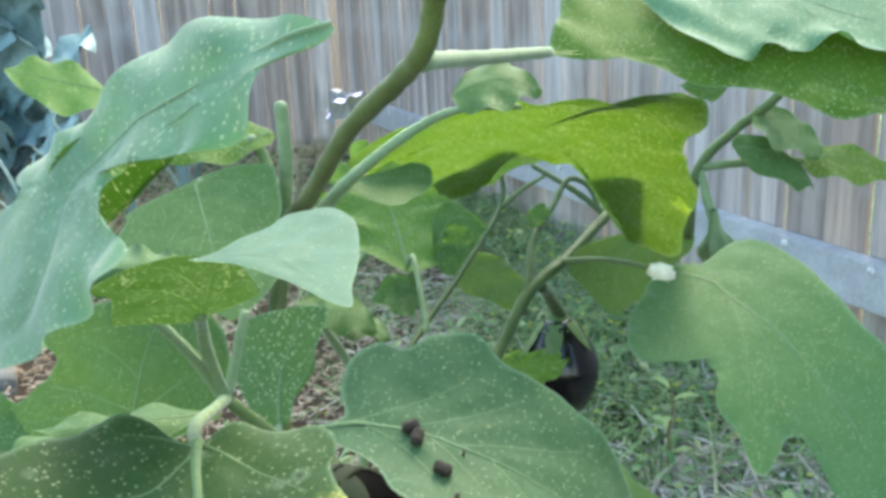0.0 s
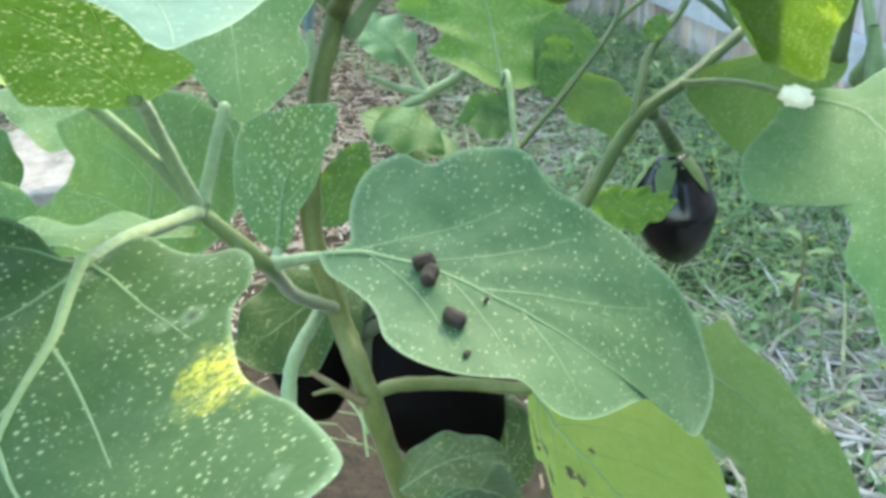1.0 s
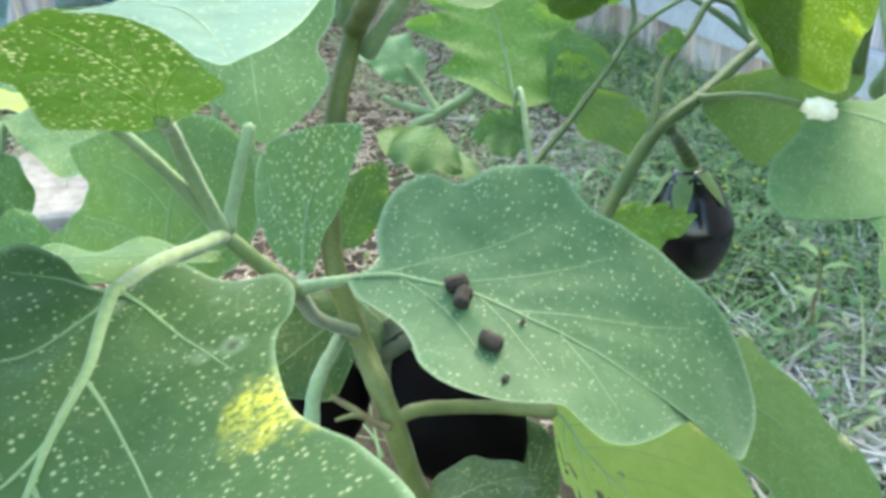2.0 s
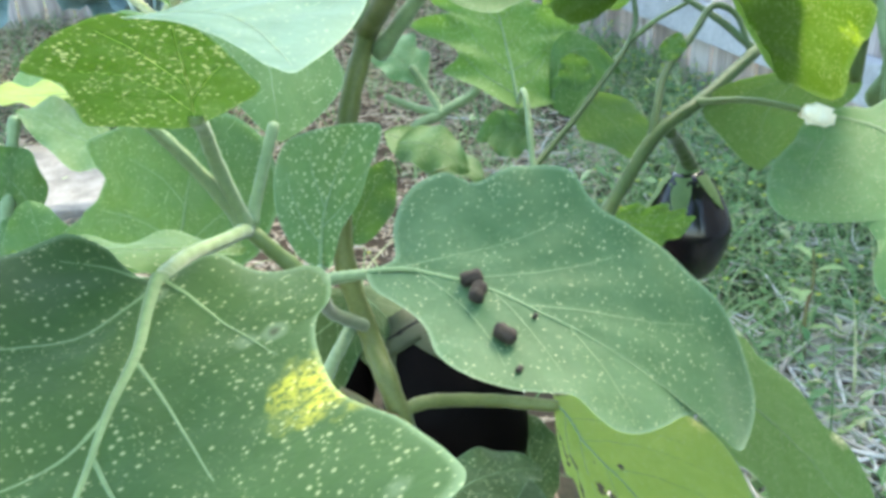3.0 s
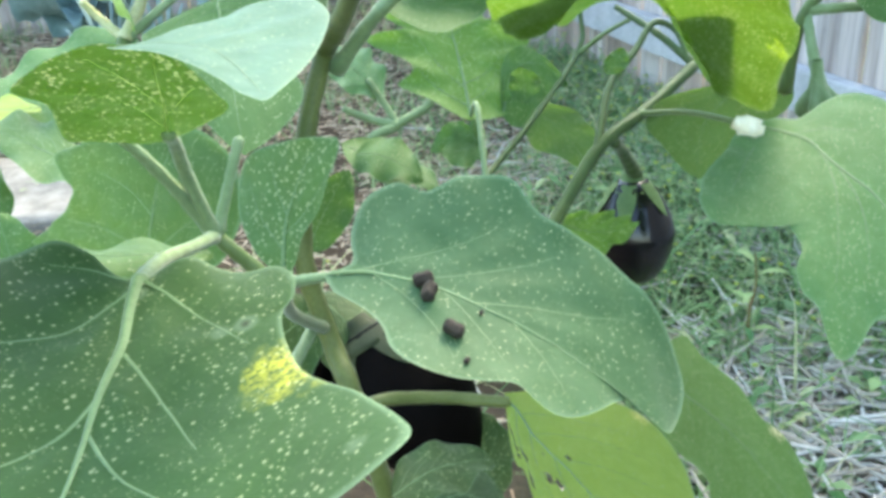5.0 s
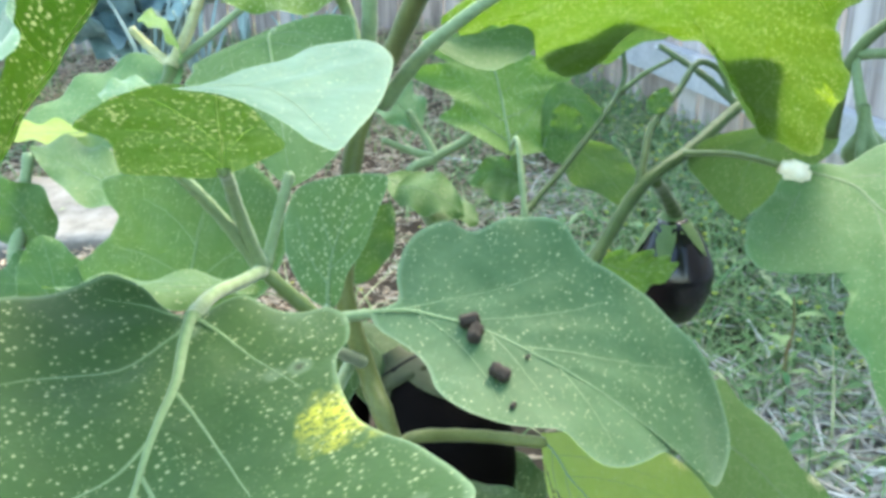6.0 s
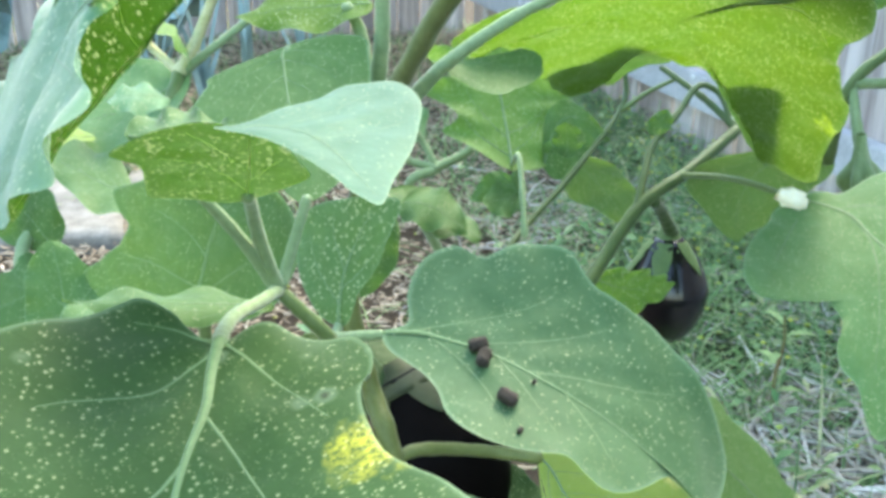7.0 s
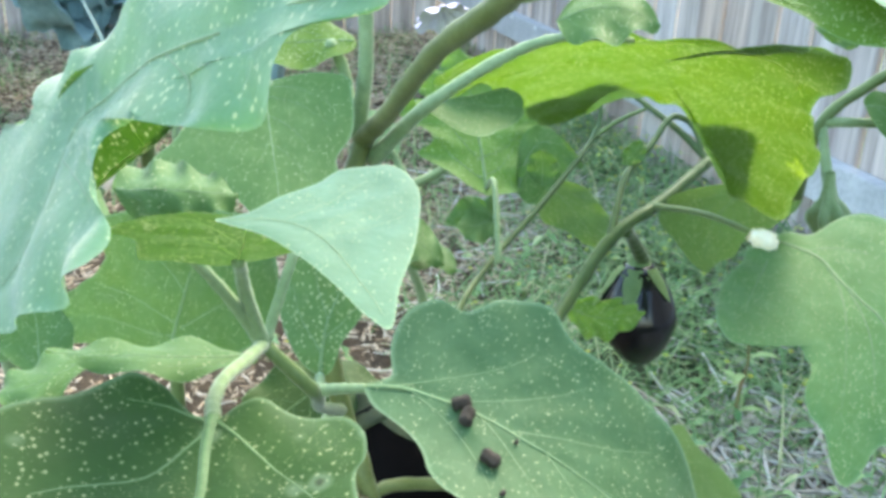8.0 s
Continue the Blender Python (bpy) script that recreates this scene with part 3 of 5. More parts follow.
# ---- ground ----
def build_ground():
    n = 150
    xs = [math.copysign(abs(t) ** 3 * 60 + abs(t) * 2.2, t) for t in np.linspace(-1, 1, n)]
    ys = [1.5 + math.copysign(abs(t) ** 3 * 60 + abs(t) * 2.2, t) for t in np.linspace(-1, 1, n)]
    v, f = [], []
    for y in ys:
        for x in xs:
            near = max(0.0, 1 - math.hypot(x, y - 1.5) / 6)
            v.append((x, y, near * (0.018 * noise.noise(Vector((x * 5, y * 5, 0))) + 0.010 * noise.noise(Vector((x * 17, y * 17, 3))))))
    for i in range(n - 1):
        for j in range(n - 1):
            k = i * n + j
            f.append((k, k + 1, k + n + 1, k + n))
    ob = part("ground", make_mesh("ground", v, f), ground_mix, None)
    tagged(ob, "garden soil that gives way to rough weedy turf", "ground", kind="structure")


build_ground()


def strands(name, count, area, length, width, lie, material, label, category, seed, droop=0.5, keep=None):
    """Many thin blades or stalks in one mesh. lie: 0 stands upright, 1 lies flat."""
    rng = np.random.default_rng(seed)
    verts, faces = [], []
    x0, x1, y0, y1 = area
    while count > 0:
        x, y = rng.uniform(x0, x1), rng.uniform(y0, y1)
        if keep and rng.random() > keep(x, y):
            count -= 1
            continue
        count -= 1
        a = rng.uniform(0, 2 * math.pi)
        ln = length * rng.uniform(0.45, 1.25)
        flat = min(1.0, max(0.0, lie + rng.normal(0, 0.16)))
        d = Vector((math.cos(a), math.sin(a), 0))
        side = Vector((-d.y, d.x, 0)) * width * rng.uniform(0.6, 1.3) * 0.5
        z = 0.004 + rng.random() * 0.012 * (1 if lie < 0.7 else 2.5)
        k = len(verts)
        for i, s in enumerate((0.0, 0.4, 0.75, 1.0)):
            run = ln * s
            out = d * run * (flat + (1 - flat) * droop * s * s)
            p = Vector((x, y, z)) + out + Vector((0, 0, run * (1 - flat) * (1 - 0.35 * droop * s) + flat * 0.01 * math.sin(3 * s)))
            w = side * (1 - 0.75 * s)
            lift = Vector((0, 0, width * 0.35))
            verts += [p - w, p + w] if lie < 0.7 else [p - w, p + w + lift * 0]
        for i in range(3):
            m = k + i * 2
            faces.append((m, m + 1, m + 3, m + 2))
    ob = part(name, make_mesh(name, verts, faces, soft=False), material, None)
    return tagged(ob, label, category, kind="stuff")


def on_turf(x, y):
    bare = min(1.0, max(0.0, (1.32 + 0.1 * math.sin(x * 9) - y) / 0.15)) * min(1.0, max(0.0, (x - 0.3) / 0.1))
    return min(1.0, max(0.05, (x + 0.12 + 0.12 * math.sin(y * 5)) / 0.25)) * (1 - 0.8 * bare)


def off_bed(x, y):
    return 0.05 if math.hypot(x + 0.05, y - 0.75) < 0.55 else 1.0


def patchy(x, y):
    return min(1.0, max(0.12, 0.55 + 1.6 * noise.noise(Vector((x * 3.1, y * 3.1, 1)))))


def stalks(name, count, area, length, radius, label, seed, material, keep=None, rise=0.02):
    """Round dry stalks, slightly bent, lying over one another, in one mesh."""
    rng = np.random.default_rng(seed)
    v, f = [], []
    for i in range(count):
        x, y = rng.uniform(area[0], area[1]), rng.uniform(area[2], area[3])
        if keep and rng.random() > keep(x, y):
            continue
        a = rng.uniform(0, 2 * math.pi)
        ln = length * rng.uniform(0.35, 1.2)
        d = Vector((math.cos(a), math.sin(a), rng.normal(0, 0.12)))
        side = Vector((-d.y, d.x, 0)) * ln * rng.normal(0, 0.08)
        o = Vector((x, y, 0.012 + rng.random() * rise))
        r = radius * rng.uniform(0.5, 1.3)
        pts = [o, o + d * ln * 0.5 + side, o + d * ln]
        for p in pts:
            p.z = max(p.z, 0.008)
        tube(pts, [r, r, r * 0.7], 4, v, f)
    ob = part(name, make_mesh(name, v, f), material, None)
    return tagged(ob, label, "straw", kind="stuff")


def broad_weeds(count, area, seed):
    """Low weeds with short oval leaves in loose tufts, in one mesh."""
    rng = np.random.default_rng(seed)
    v, f = [], []
    for i in range(count):
        x, y = rng.uniform(area[0], area[1]), rng.uniform(area[2], area[3])
        if rng.random() > on_turf(x, y) * patchy(x + 4, y):
            continue
        for b in range(rng.integers(4, 9)):
            a = rng.uniform(0, 2 * math.pi)
            d = Vector((math.cos(a), math.sin(a), rng.uniform(0.2, 1.1))).normalized()
            s = Vector((-math.sin(a), math.cos(a), rng.normal(0, 0.2)))
            ln, w = rng.uniform(0.02, 0.05), rng.uniform(0.004, 0.009)
            o = Vector((x, y, 0.02 + rng.random() * 0.05)) + d * 0.01
            k = len(v)
            v += [o, o + d * ln * 0.45 + s * w, o + d * ln * 0.5 - Vector((0, 0, 0.003)), o + d * ln * 0.45 - s * w, o + d * ln + Vector((0, 0, -0.3 * ln))]
            f += [(k, k + 1, k + 2), (k, k + 2, k + 3), (k + 1, k + 4, k + 2), (k + 2, k + 4, k + 3)]
    ob = part("weeds", make_mesh("weeds", v, f), grass_mix, None)
    tagged(ob, "low broad-leaved green weeds among the grass", "weeds", kind="stuff")


def scatter_dots(count, area, seed):
    """Tiny yellow six-sided heads standing among the grass."""
    rng = np.random.default_rng(seed)
    v, f = [], []
    for i in range(count):
        x, y = rng.uniform(area[0], area[1]), rng.uniform(area[2], area[3])
        if rng.random() > on_turf(x, y) * patchy(x, y + 7):
            continue
        o = Vector((x, y, rng.uniform(0.05, 0.11)))
        r = rng.uniform(0.003, 0.0065)
        k = len(v)
        v += [o + Vector((math.cos(q * 1.0472), math.sin(q * 1.0472), 0.15 * (q % 2))) * r for q in range(6)] + [o + Vector((0, 0, r * 0.5)), o - Vector((0, 0, r * 0.6))]
        for q in range(6):
            f += [(k + q, k + (q + 1) % 6, k + 6), (k + (q + 1) % 6, k + q, k + 7)]
    ob = part("weed_flowers", make_mesh("weed_flowers", v, f), yellow_dot_mix, None)
    tagged(ob, "tiny yellow heads dotted through the grass", "flowers", kind="stuff")


strands("grass", 24000, (-0.5, 2.2, 0.95, 4.2), 0.17, 0.0048, 0.42, grass_mix, "rough green grass and weeds in the shade", "grass", 3, 0.9, on_turf)
strands("grass", 11000, (-3.0, 0.2, 1.9, 4.4), 0.10, 0.0045, 0.3, grass_mix, "thin green weeds over bare soil", "grass", 4, 0.9, patchy)
broad_weeds(2600, (-0.4, 2.0, 0.95, 3.6), 8)
scatter_dots(2600, (-0.5, 1.6, 1.1, 3.2), 9)
stalks("straw", 4600, (0.24, 1.15, 0.60, 1.32), 0.15, 0.0028, "loose pale dry straw lying on the ground", 5, straw_mix, rise=0.035)
stalks("straw", 34000, (-2.4, 0.1, 0.9, 4.3), 0.026, 0.0017, "brown dry mulch and stalks on the soil", 6, chip_mix, off_bed)
stalks("straw", 2600, (-0.2, 1.4, 1.2, 3.0), 0.14, 0.0019, "scattered dry grass stalks", 7, straw_mix, patchy)


# ---- fence ----
def plank(w, h, d, seed):
    """A weathered upright board with eased edges and a slightly uneven top."""
    rng = np.random.default_rng(seed)
    bm = bmesh.new()
    bmesh.ops.create_cube(bm, size=1.0)
    for q in bm.verts:
        q.co = Vector((q.co.x * w, q.co.y * d, (q.co.z + 0.5) * h + (rng.uniform(-0.008, 0.008) if q.co.z > 0 else 0)))
    bmesh.ops.bevel(bm, geom=[e for e in bm.edges], offset=0.003, segments=1, affect="EDGES")
    me = bpy.data.meshes.new("fence_board")
    bm.to_mesh(me)
    bm.free()
    me.materials.append(fence_wood)
    return me


def fence(start, end, label, rail_z):
    a, b = Vector((*start, 0)), Vector((*end, 0))
    run = (b - a).length
    d = (b - a) / run
    face = Vector((d.y, -d.x, 0))
    if face.dot(-a) < 0:
        face = -face
    top = thing("wooden_fence", a, label, "fence", kind="structure")
    boards = [plank(0.098, 1.78 + 0.01 * i, 0.016, i) for i in range(5)]
    turn = Matrix.Rotation(math.atan2(d.y, d.x), 4, "Z")
    n = int(run / 0.105)
    for i in range(n):
        ob = new("fence_board", boards[(i * 3) % 5])
        ob.parent = top
        jig = ((i * 37) % 11 - 5) * 0.0008
        ob.matrix_basis = Matrix.Translation(d * (i + 0.5) * 0.105 + face * jig + Vector((0, 0, -0.03 + jig * 4))) @ turn @ Matrix.Rotation(jig * 2.0, 4, "Y")
    if rail_z is None:
        return
    bm = bmesh.new()
    bmesh.ops.create_cube(bm, size=1.0, matrix=Matrix.Diagonal((run, 0.038, 0.089, 1)))
    bmesh.ops.bevel(bm, geom=list(bm.edges), offset=0.003, segments=2, affect="EDGES")
    me = bpy.data.meshes.new("fence_rail")
    bm.to_mesh(me)
    bm.free()
    me.materials.append(rail_wood)
    ob = new("fence_rail", me)
    ob.parent = top
    ob.matrix_basis = Matrix.Translation(d * run / 2 + face * 0.031 + Vector((0, 0, rail_z - 0.0445))) @ turn
    tagged(ob, "pale weathered horizontal fence rail")
    nv, nf = lathe([(0.0, 0.008), (0.003, 0.008), (0.005, 0.004)], 8, face, (0, 0, 0))
    nail = make_mesh("nail", nv, nf)
    nail.materials.append(nail_steel)
    for i in range(0, n, 2):
        ob = new("nail", nail)
        ob.parent = top
        ob.matrix_basis = Matrix.Translation(d * (i + 0.5) * 0.105 + face * 0.0502 + Vector((0, 0, rail_z - 0.012)))


fence((2.30, -1.67), (-0.50, 4.39), "weathered grey board fence with a low rail", 0.25)
fence((-0.53, 4.40), (-5.0, 2.33), "weathered grey board fence behind the bed", None)

# ---- plants ----
main = thing("eggplant_plant", (-0.05, 0.66, 0.0), "large eggplant plant with felted speckled leaves and dark fruit", "plant")
back = thing("eggplant_plant", (-0.16, 1.30, 0.0), "small green eggplant plant in the grass behind", "plant")
left = thing("eggplant_plant", (-0.45, 1.10, 0.0), "young eggplant plant with a sunlit forked stem", "plant")

# (stems begin)
stem(main, "main_stem", 0.008, 0.0068, [(-0.05, 0.66, -0.02), (-0.075, 0.64, 0.2), (-0.100, 0.610, 0.381), (-0.121, 0.636, 0.420), (-0.138, 0.647, 0.484), (-0.136, 0.679, 0.560), (-0.129, 0.723, 0.607)], stem_main)
stem(main, "branch", 0.0068, 0.0058, [(-0.129, 0.723, 0.607), (-0.105, 0.681, 0.638), (-0.064, 0.596, 0.699), (-0.029, 0.534, 0.735), (-0.012, 0.499, 0.756), (-0.005, 0.486, 0.781), (0.002, 0.464, 0.812)], stem_main)
stem(main, "petiole", 0.0056, 0.0022, [(-0.121, 0.718, 0.594), (-0.0788, 0.700, 0.6423), (-0.0261, 0.712, 0.6782), (0.0105, 0.715, 0.6911), (0.055, 0.735, 0.688)])
stem(main, "petiole", 0.0052, 0.0045, [(-0.015, 0.507, 0.749), (0.0249, 0.62, 0.7381), (0.0793, 0.7499, 0.7271)])
stem(main, "shoot", 0.006, 0.005, [(-0.133, 0.724, 0.613), (-0.127, 0.719, 0.659), (-0.127, 0.716, 0.701)])
stem(main, "shoot", 0.005, 0.004, [(-0.135, 0.725, 0.614), (-0.147, 0.737, 0.654), (-0.156, 0.733, 0.674)])
stem(main, "branch", 0.0040, 0.0036, [(-0.126, 0.640, 0.430), (-0.121, 0.556, 0.487), (-0.105, 0.484, 0.542), (-0.118, 0.471, 0.566), (-0.128, 0.469, 0.578)])
stem(main, "petiole", 0.0034, 0.0028, [(-0.128, 0.469, 0.578), (-0.130, 0.452, 0.614), (-0.126, 0.435, 0.635), (-0.121, 0.419, 0.644)])
stem(main, "shoot", 0.0032, 0.0024, [(-0.129, 0.469, 0.579), (-0.138, 0.452, 0.610), (-0.148, 0.437, 0.635), (-0.161, 0.435, 0.649)])
stem(main, "cut_shoot", 0.0028, 0.0025, [(-0.126, 0.470, 0.580), (-0.121, 0.479, 0.601), (-0.116, 0.487, 0.620)])
stem(main, "petiole", 0.0030, 0.0030, [(-0.1275, 0.467, 0.578), (-0.1255, 0.435, 0.5870), (-0.1244, 0.405, 0.5960), (-0.1171, 0.372, 0.6060), (-0.1076, 0.346, 0.6150)])
stem(main, "petiole", 0.0035, 0.0024, [(-0.105, 0.485, 0.543), (-0.093, 0.483, 0.547), (-0.078, 0.479, 0.5515)])
stem(main, "petiole", 0.0035, 0.0025, [(-0.105, 0.485, 0.543), (-0.106, 0.494, 0.540), (-0.1078, 0.5035, 0.541)])
stem(main, "petiole", 0.004, 0.003, [(-0.133, 0.724, 0.611), (-0.164, 0.725, 0.631), (-0.192, 0.703, 0.647)])
stem(main, "petiole", 0.0045, 0.004, [(-0.133, 0.550, 0.411), (-0.134, 0.572, 0.432), (-0.130, 0.621, 0.439)])
stem(main, "petiole", 0.005, 0.0045, [(-0.103, 0.608, 0.377), (-0.086, 0.620, 0.384), (-0.046, 0.648, 0.369), (0.001, 0.661, 0.358)], stem_main)
stem(main, "dead_twig", 0.003, 0.0018, [(-0.100, 0.600, 0.384), (-0.111, 0.598, 0.391), (-0.124, 0.602, 0.397), (-0.137, 0.607, 0.401)], stem_brown)
stem(main, "dead_twig", 0.0022, 0.0012, [(-0.113, 0.599, 0.392), (-0.120, 0.592, 0.398), (-0.129, 0.585, 0.399)], stem_brown)
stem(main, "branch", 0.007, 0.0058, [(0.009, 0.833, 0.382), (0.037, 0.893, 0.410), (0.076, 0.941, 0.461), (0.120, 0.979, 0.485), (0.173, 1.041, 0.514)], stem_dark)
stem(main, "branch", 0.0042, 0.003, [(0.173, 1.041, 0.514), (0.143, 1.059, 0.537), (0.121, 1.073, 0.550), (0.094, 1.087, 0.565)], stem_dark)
stem(main, "petiole", 0.003, 0.0024, [(0.114, 0.977, 0.483), (0.150, 0.894, 0.509), (0.187, 0.799, 0.526)], stem_green)
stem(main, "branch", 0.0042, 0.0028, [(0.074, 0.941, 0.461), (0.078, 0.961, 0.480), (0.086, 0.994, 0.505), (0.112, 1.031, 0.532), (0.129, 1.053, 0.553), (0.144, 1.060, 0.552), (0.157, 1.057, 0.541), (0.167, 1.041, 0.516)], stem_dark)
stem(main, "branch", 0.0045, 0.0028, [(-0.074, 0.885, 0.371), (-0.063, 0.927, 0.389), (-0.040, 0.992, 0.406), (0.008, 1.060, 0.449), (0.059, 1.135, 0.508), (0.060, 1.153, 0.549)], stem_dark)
stem(main, "branch", 0.0032, 0.0022, [(0.058, 1.134, 0.504), (0.086, 1.135, 0.526), (0.116, 1.135, 0.543)])
stem(main, "petiole", 0.0034, 0.002, [(-0.034, 0.963, 0.413), (-0.047, 1.022, 0.477), (-0.057, 1.061, 0.457)])
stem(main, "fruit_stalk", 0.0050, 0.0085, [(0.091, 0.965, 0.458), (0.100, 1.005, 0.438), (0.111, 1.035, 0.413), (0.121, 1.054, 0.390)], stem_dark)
stem(main, "branch", 0.006, 0.005, [(0.249, 0.979, 0.503), (0.259, 0.981, 0.576), (0.299, 0.993, 0.614), (0.341, 0.984, 0.652), (0.375, 0.992, 0.710)])
stem(main, "petiole", 0.005, 0.004, [(0.262, 0.982, 0.579), (0.315, 0.983, 0.581), (0.369, 0.983, 0.580)])
stem(main, "flower_stalk", 0.004, 0.006, [(0.261, 0.981, 0.576), (0.264, 0.962, 0.550), (0.269, 0.944, 0.524)])
stem(back, "stem", 0.007, 0.006, [(-0.16, 1.3, 0.0), (-0.15, 1.28, 0.2), (-0.197, 1.194, 0.368), (-0.162, 1.205, 0.400), (-0.123, 1.224, 0.422), (-0.120, 1.240, 0.456)], stem_pale)
stem(back, "stem", 0.006, 0.004, [(-0.162, 1.205, 0.400), (-0.196, 1.203, 0.408), (-0.227, 1.193, 0.425)], stem_pale)
stem(back, "stem", 0.005, 0.004, [(-0.162, 1.205, 0.400), (-0.179, 1.214, 0.425), (-0.198, 1.214, 0.456)], stem_pale)
stem(left, "stem", 0.009, 0.008, [(-0.45, 1.1, 0.0), (-0.44, 1.08, 0.25), (-0.409, 0.981, 0.498), (-0.406, 1.005, 0.556)])
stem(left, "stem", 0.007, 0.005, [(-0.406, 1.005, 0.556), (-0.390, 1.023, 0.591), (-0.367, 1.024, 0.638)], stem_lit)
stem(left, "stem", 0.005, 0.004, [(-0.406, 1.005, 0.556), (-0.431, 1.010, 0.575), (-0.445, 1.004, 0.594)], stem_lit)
stem(left, "stem", 0.005, 0.004, [(-0.403, 1.006, 0.556), (-0.367, 1.024, 0.585), (-0.333, 1.040, 0.612)], stem_pale)
stem(left, "stem", 0.007, 0.005, [(-0.5, 0.9, 0.0), (-0.462, 0.764, 0.391), (-0.462, 0.783, 0.465), (-0.452, 0.798, 0.523)], stem_pale)
# (stems end)

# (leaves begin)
sheet_leaf(main, ((-0.0947, 0.3059, 0.6102), (-0.0144, -0.0451, 0.9989), (-0.0007, 0.0093, 0.0350, -0.0009, 0.0049)), (-0.0008, -0.0155), [(-0.013, 0.040), (-0.020, 0.041), (-0.027, 0.045), (-0.034, 0.050), (-0.045, 0.050), (-0.051, 0.044), (-0.056, 0.037), (-0.061, 0.028), (-0.067, 0.022), (-0.075, 0.014), (-0.080, 0.002), (-0.077, -0.019), (-0.070, -0.038), (-0.055, -0.057), (-0.037, -0.070), (-0.014, -0.077), (0.009, -0.079), (0.034, -0.080), (0.057, -0.079), (0.082, -0.080), (0.093, -0.076), (0.097, -0.069), (0.093, -0.059), (0.080, -0.041), (0.069, -0.031), (0.059, -0.020), (0.051, -0.005), (0.046, 0.007), (0.044, 0.017), (0.046, 0.023), (0.043, 0.034), (0.034, 0.044), (0.024, 0.046), (0.013, 0.047), (0.002, 0.052), (-0.006, 0.048)], [(-0.013, 0.040), (-0.010, 0.024), (-0.005, 0.005), (-0.003, -0.013), (0.000, -0.032), (0.004, -0.051), (0.007, -0.070)], [[(-0.012, 0.034), (-0.017, 0.023), (-0.024, 0.007), (-0.042, -0.004), (-0.052, -0.012)], [(-0.003, 0.001), (0.005, -0.007), (0.020, -0.024), (0.036, -0.044)], [(-0.002, -0.019), (-0.006, -0.035), (-0.016, -0.048), (-0.027, -0.057)], [(-0.010, 0.038), (0.002, 0.030), (0.019, 0.016), (0.037, 0.001)], [(0.001, -0.034), (0.017, -0.051), (0.038, -0.064)], [(-0.013, 0.039), (-0.019, 0.038), (-0.030, 0.040), (-0.043, 0.038)]], leaf_sun_blotched, thick=0.0017, side=0.28, quilt=0.0016)
broad = sheet_leaf(main, ((0.0124, 0.4666, 0.5548), (0.2569, -0.4603, 0.8498), (0.0034, 0.0020, -0.0368, 0.0298, 0.0364)), (0.0037, -0.0210), [(-0.086, 0.010), (-0.079, 0.013), (-0.074, 0.018), (-0.077, 0.033), (-0.076, 0.046), (-0.071, 0.055), (-0.063, 0.059), (-0.057, 0.059), (-0.051, 0.055), (-0.044, 0.051), (-0.037, 0.053), (-0.030, 0.057), (-0.020, 0.058), (-0.010, 0.057), (-0.002, 0.053), (0.005, 0.045), (0.014, 0.037), (0.028, 0.033), (0.044, 0.029), (0.058, 0.021), (0.071, 0.014), (0.083, 0.005), (0.092, -0.007), (0.097, -0.018), (0.095, -0.032), (0.087, -0.047), (0.080, -0.051), (0.072, -0.046), (0.063, -0.041), (0.053, -0.047), (0.042, -0.058), (0.029, -0.066), (0.018, -0.070), (0.010, -0.065), (0.002, -0.058), (-0.012, -0.059), (-0.032, -0.059), (-0.044, -0.054), (-0.052, -0.044), (-0.056, -0.032), (-0.062, -0.022), (-0.072, -0.012), (-0.081, -0.002)], [(-0.086, 0.010), (-0.069, 0.008), (-0.053, 0.002), (-0.034, -0.005), (-0.015, -0.014), (0.004, -0.021), (0.026, -0.030), (0.047, -0.038), (0.066, -0.044)], [[(-0.074, 0.009), (-0.054, 0.012), (-0.023, 0.021), (-0.008, 0.030)], [(-0.047, -0.000), (-0.021, 0.003), (0.005, 0.011), (0.021, 0.019)], [(-0.016, -0.013), (0.006, -0.011), (0.035, -0.008), (0.060, -0.001)], [(-0.063, 0.005), (-0.046, -0.012), (-0.032, -0.032), (-0.025, -0.048)], [(-0.031, -0.007), (-0.015, -0.026), (-0.002, -0.045)], [(0.002, -0.021), (0.017, -0.039), (0.027, -0.057)]], leaf_broad, thick=0.0008)
sheet_leaf(main, ((-0.1288, 0.3970, 0.6594), (-0.1036, 0.7767, 0.6213), (-0.0012, 0.0321, -0.0010, 0.0005, -0.0047)), (0.0125, -0.0198), [(0.004, 0.036), (-0.013, 0.035), (-0.032, 0.029), (-0.029, 0.012), (-0.020, -0.015), (-0.024, -0.032), (-0.005, -0.050), (0.012, -0.062), (0.024, -0.067), (0.031, -0.064), (0.038, -0.052), (0.042, -0.035), (0.041, -0.010), (0.039, 0.007), (0.025, 0.021), (0.013, 0.031)], [(0.005, 0.035), (0.016, 0.003), (0.027, -0.032), (0.035, -0.055)], [[(0.010, 0.018), (0.006, -0.013), (-0.008, -0.026)], [(0.018, -0.004), (0.016, -0.040), (0.013, -0.056)], [(0.013, 0.010), (0.033, -0.017), (0.042, -0.027)]], leaf_underside, thick=0.00012, side=0.1, quilt=0.0008, ripple=0.0006, below=True)
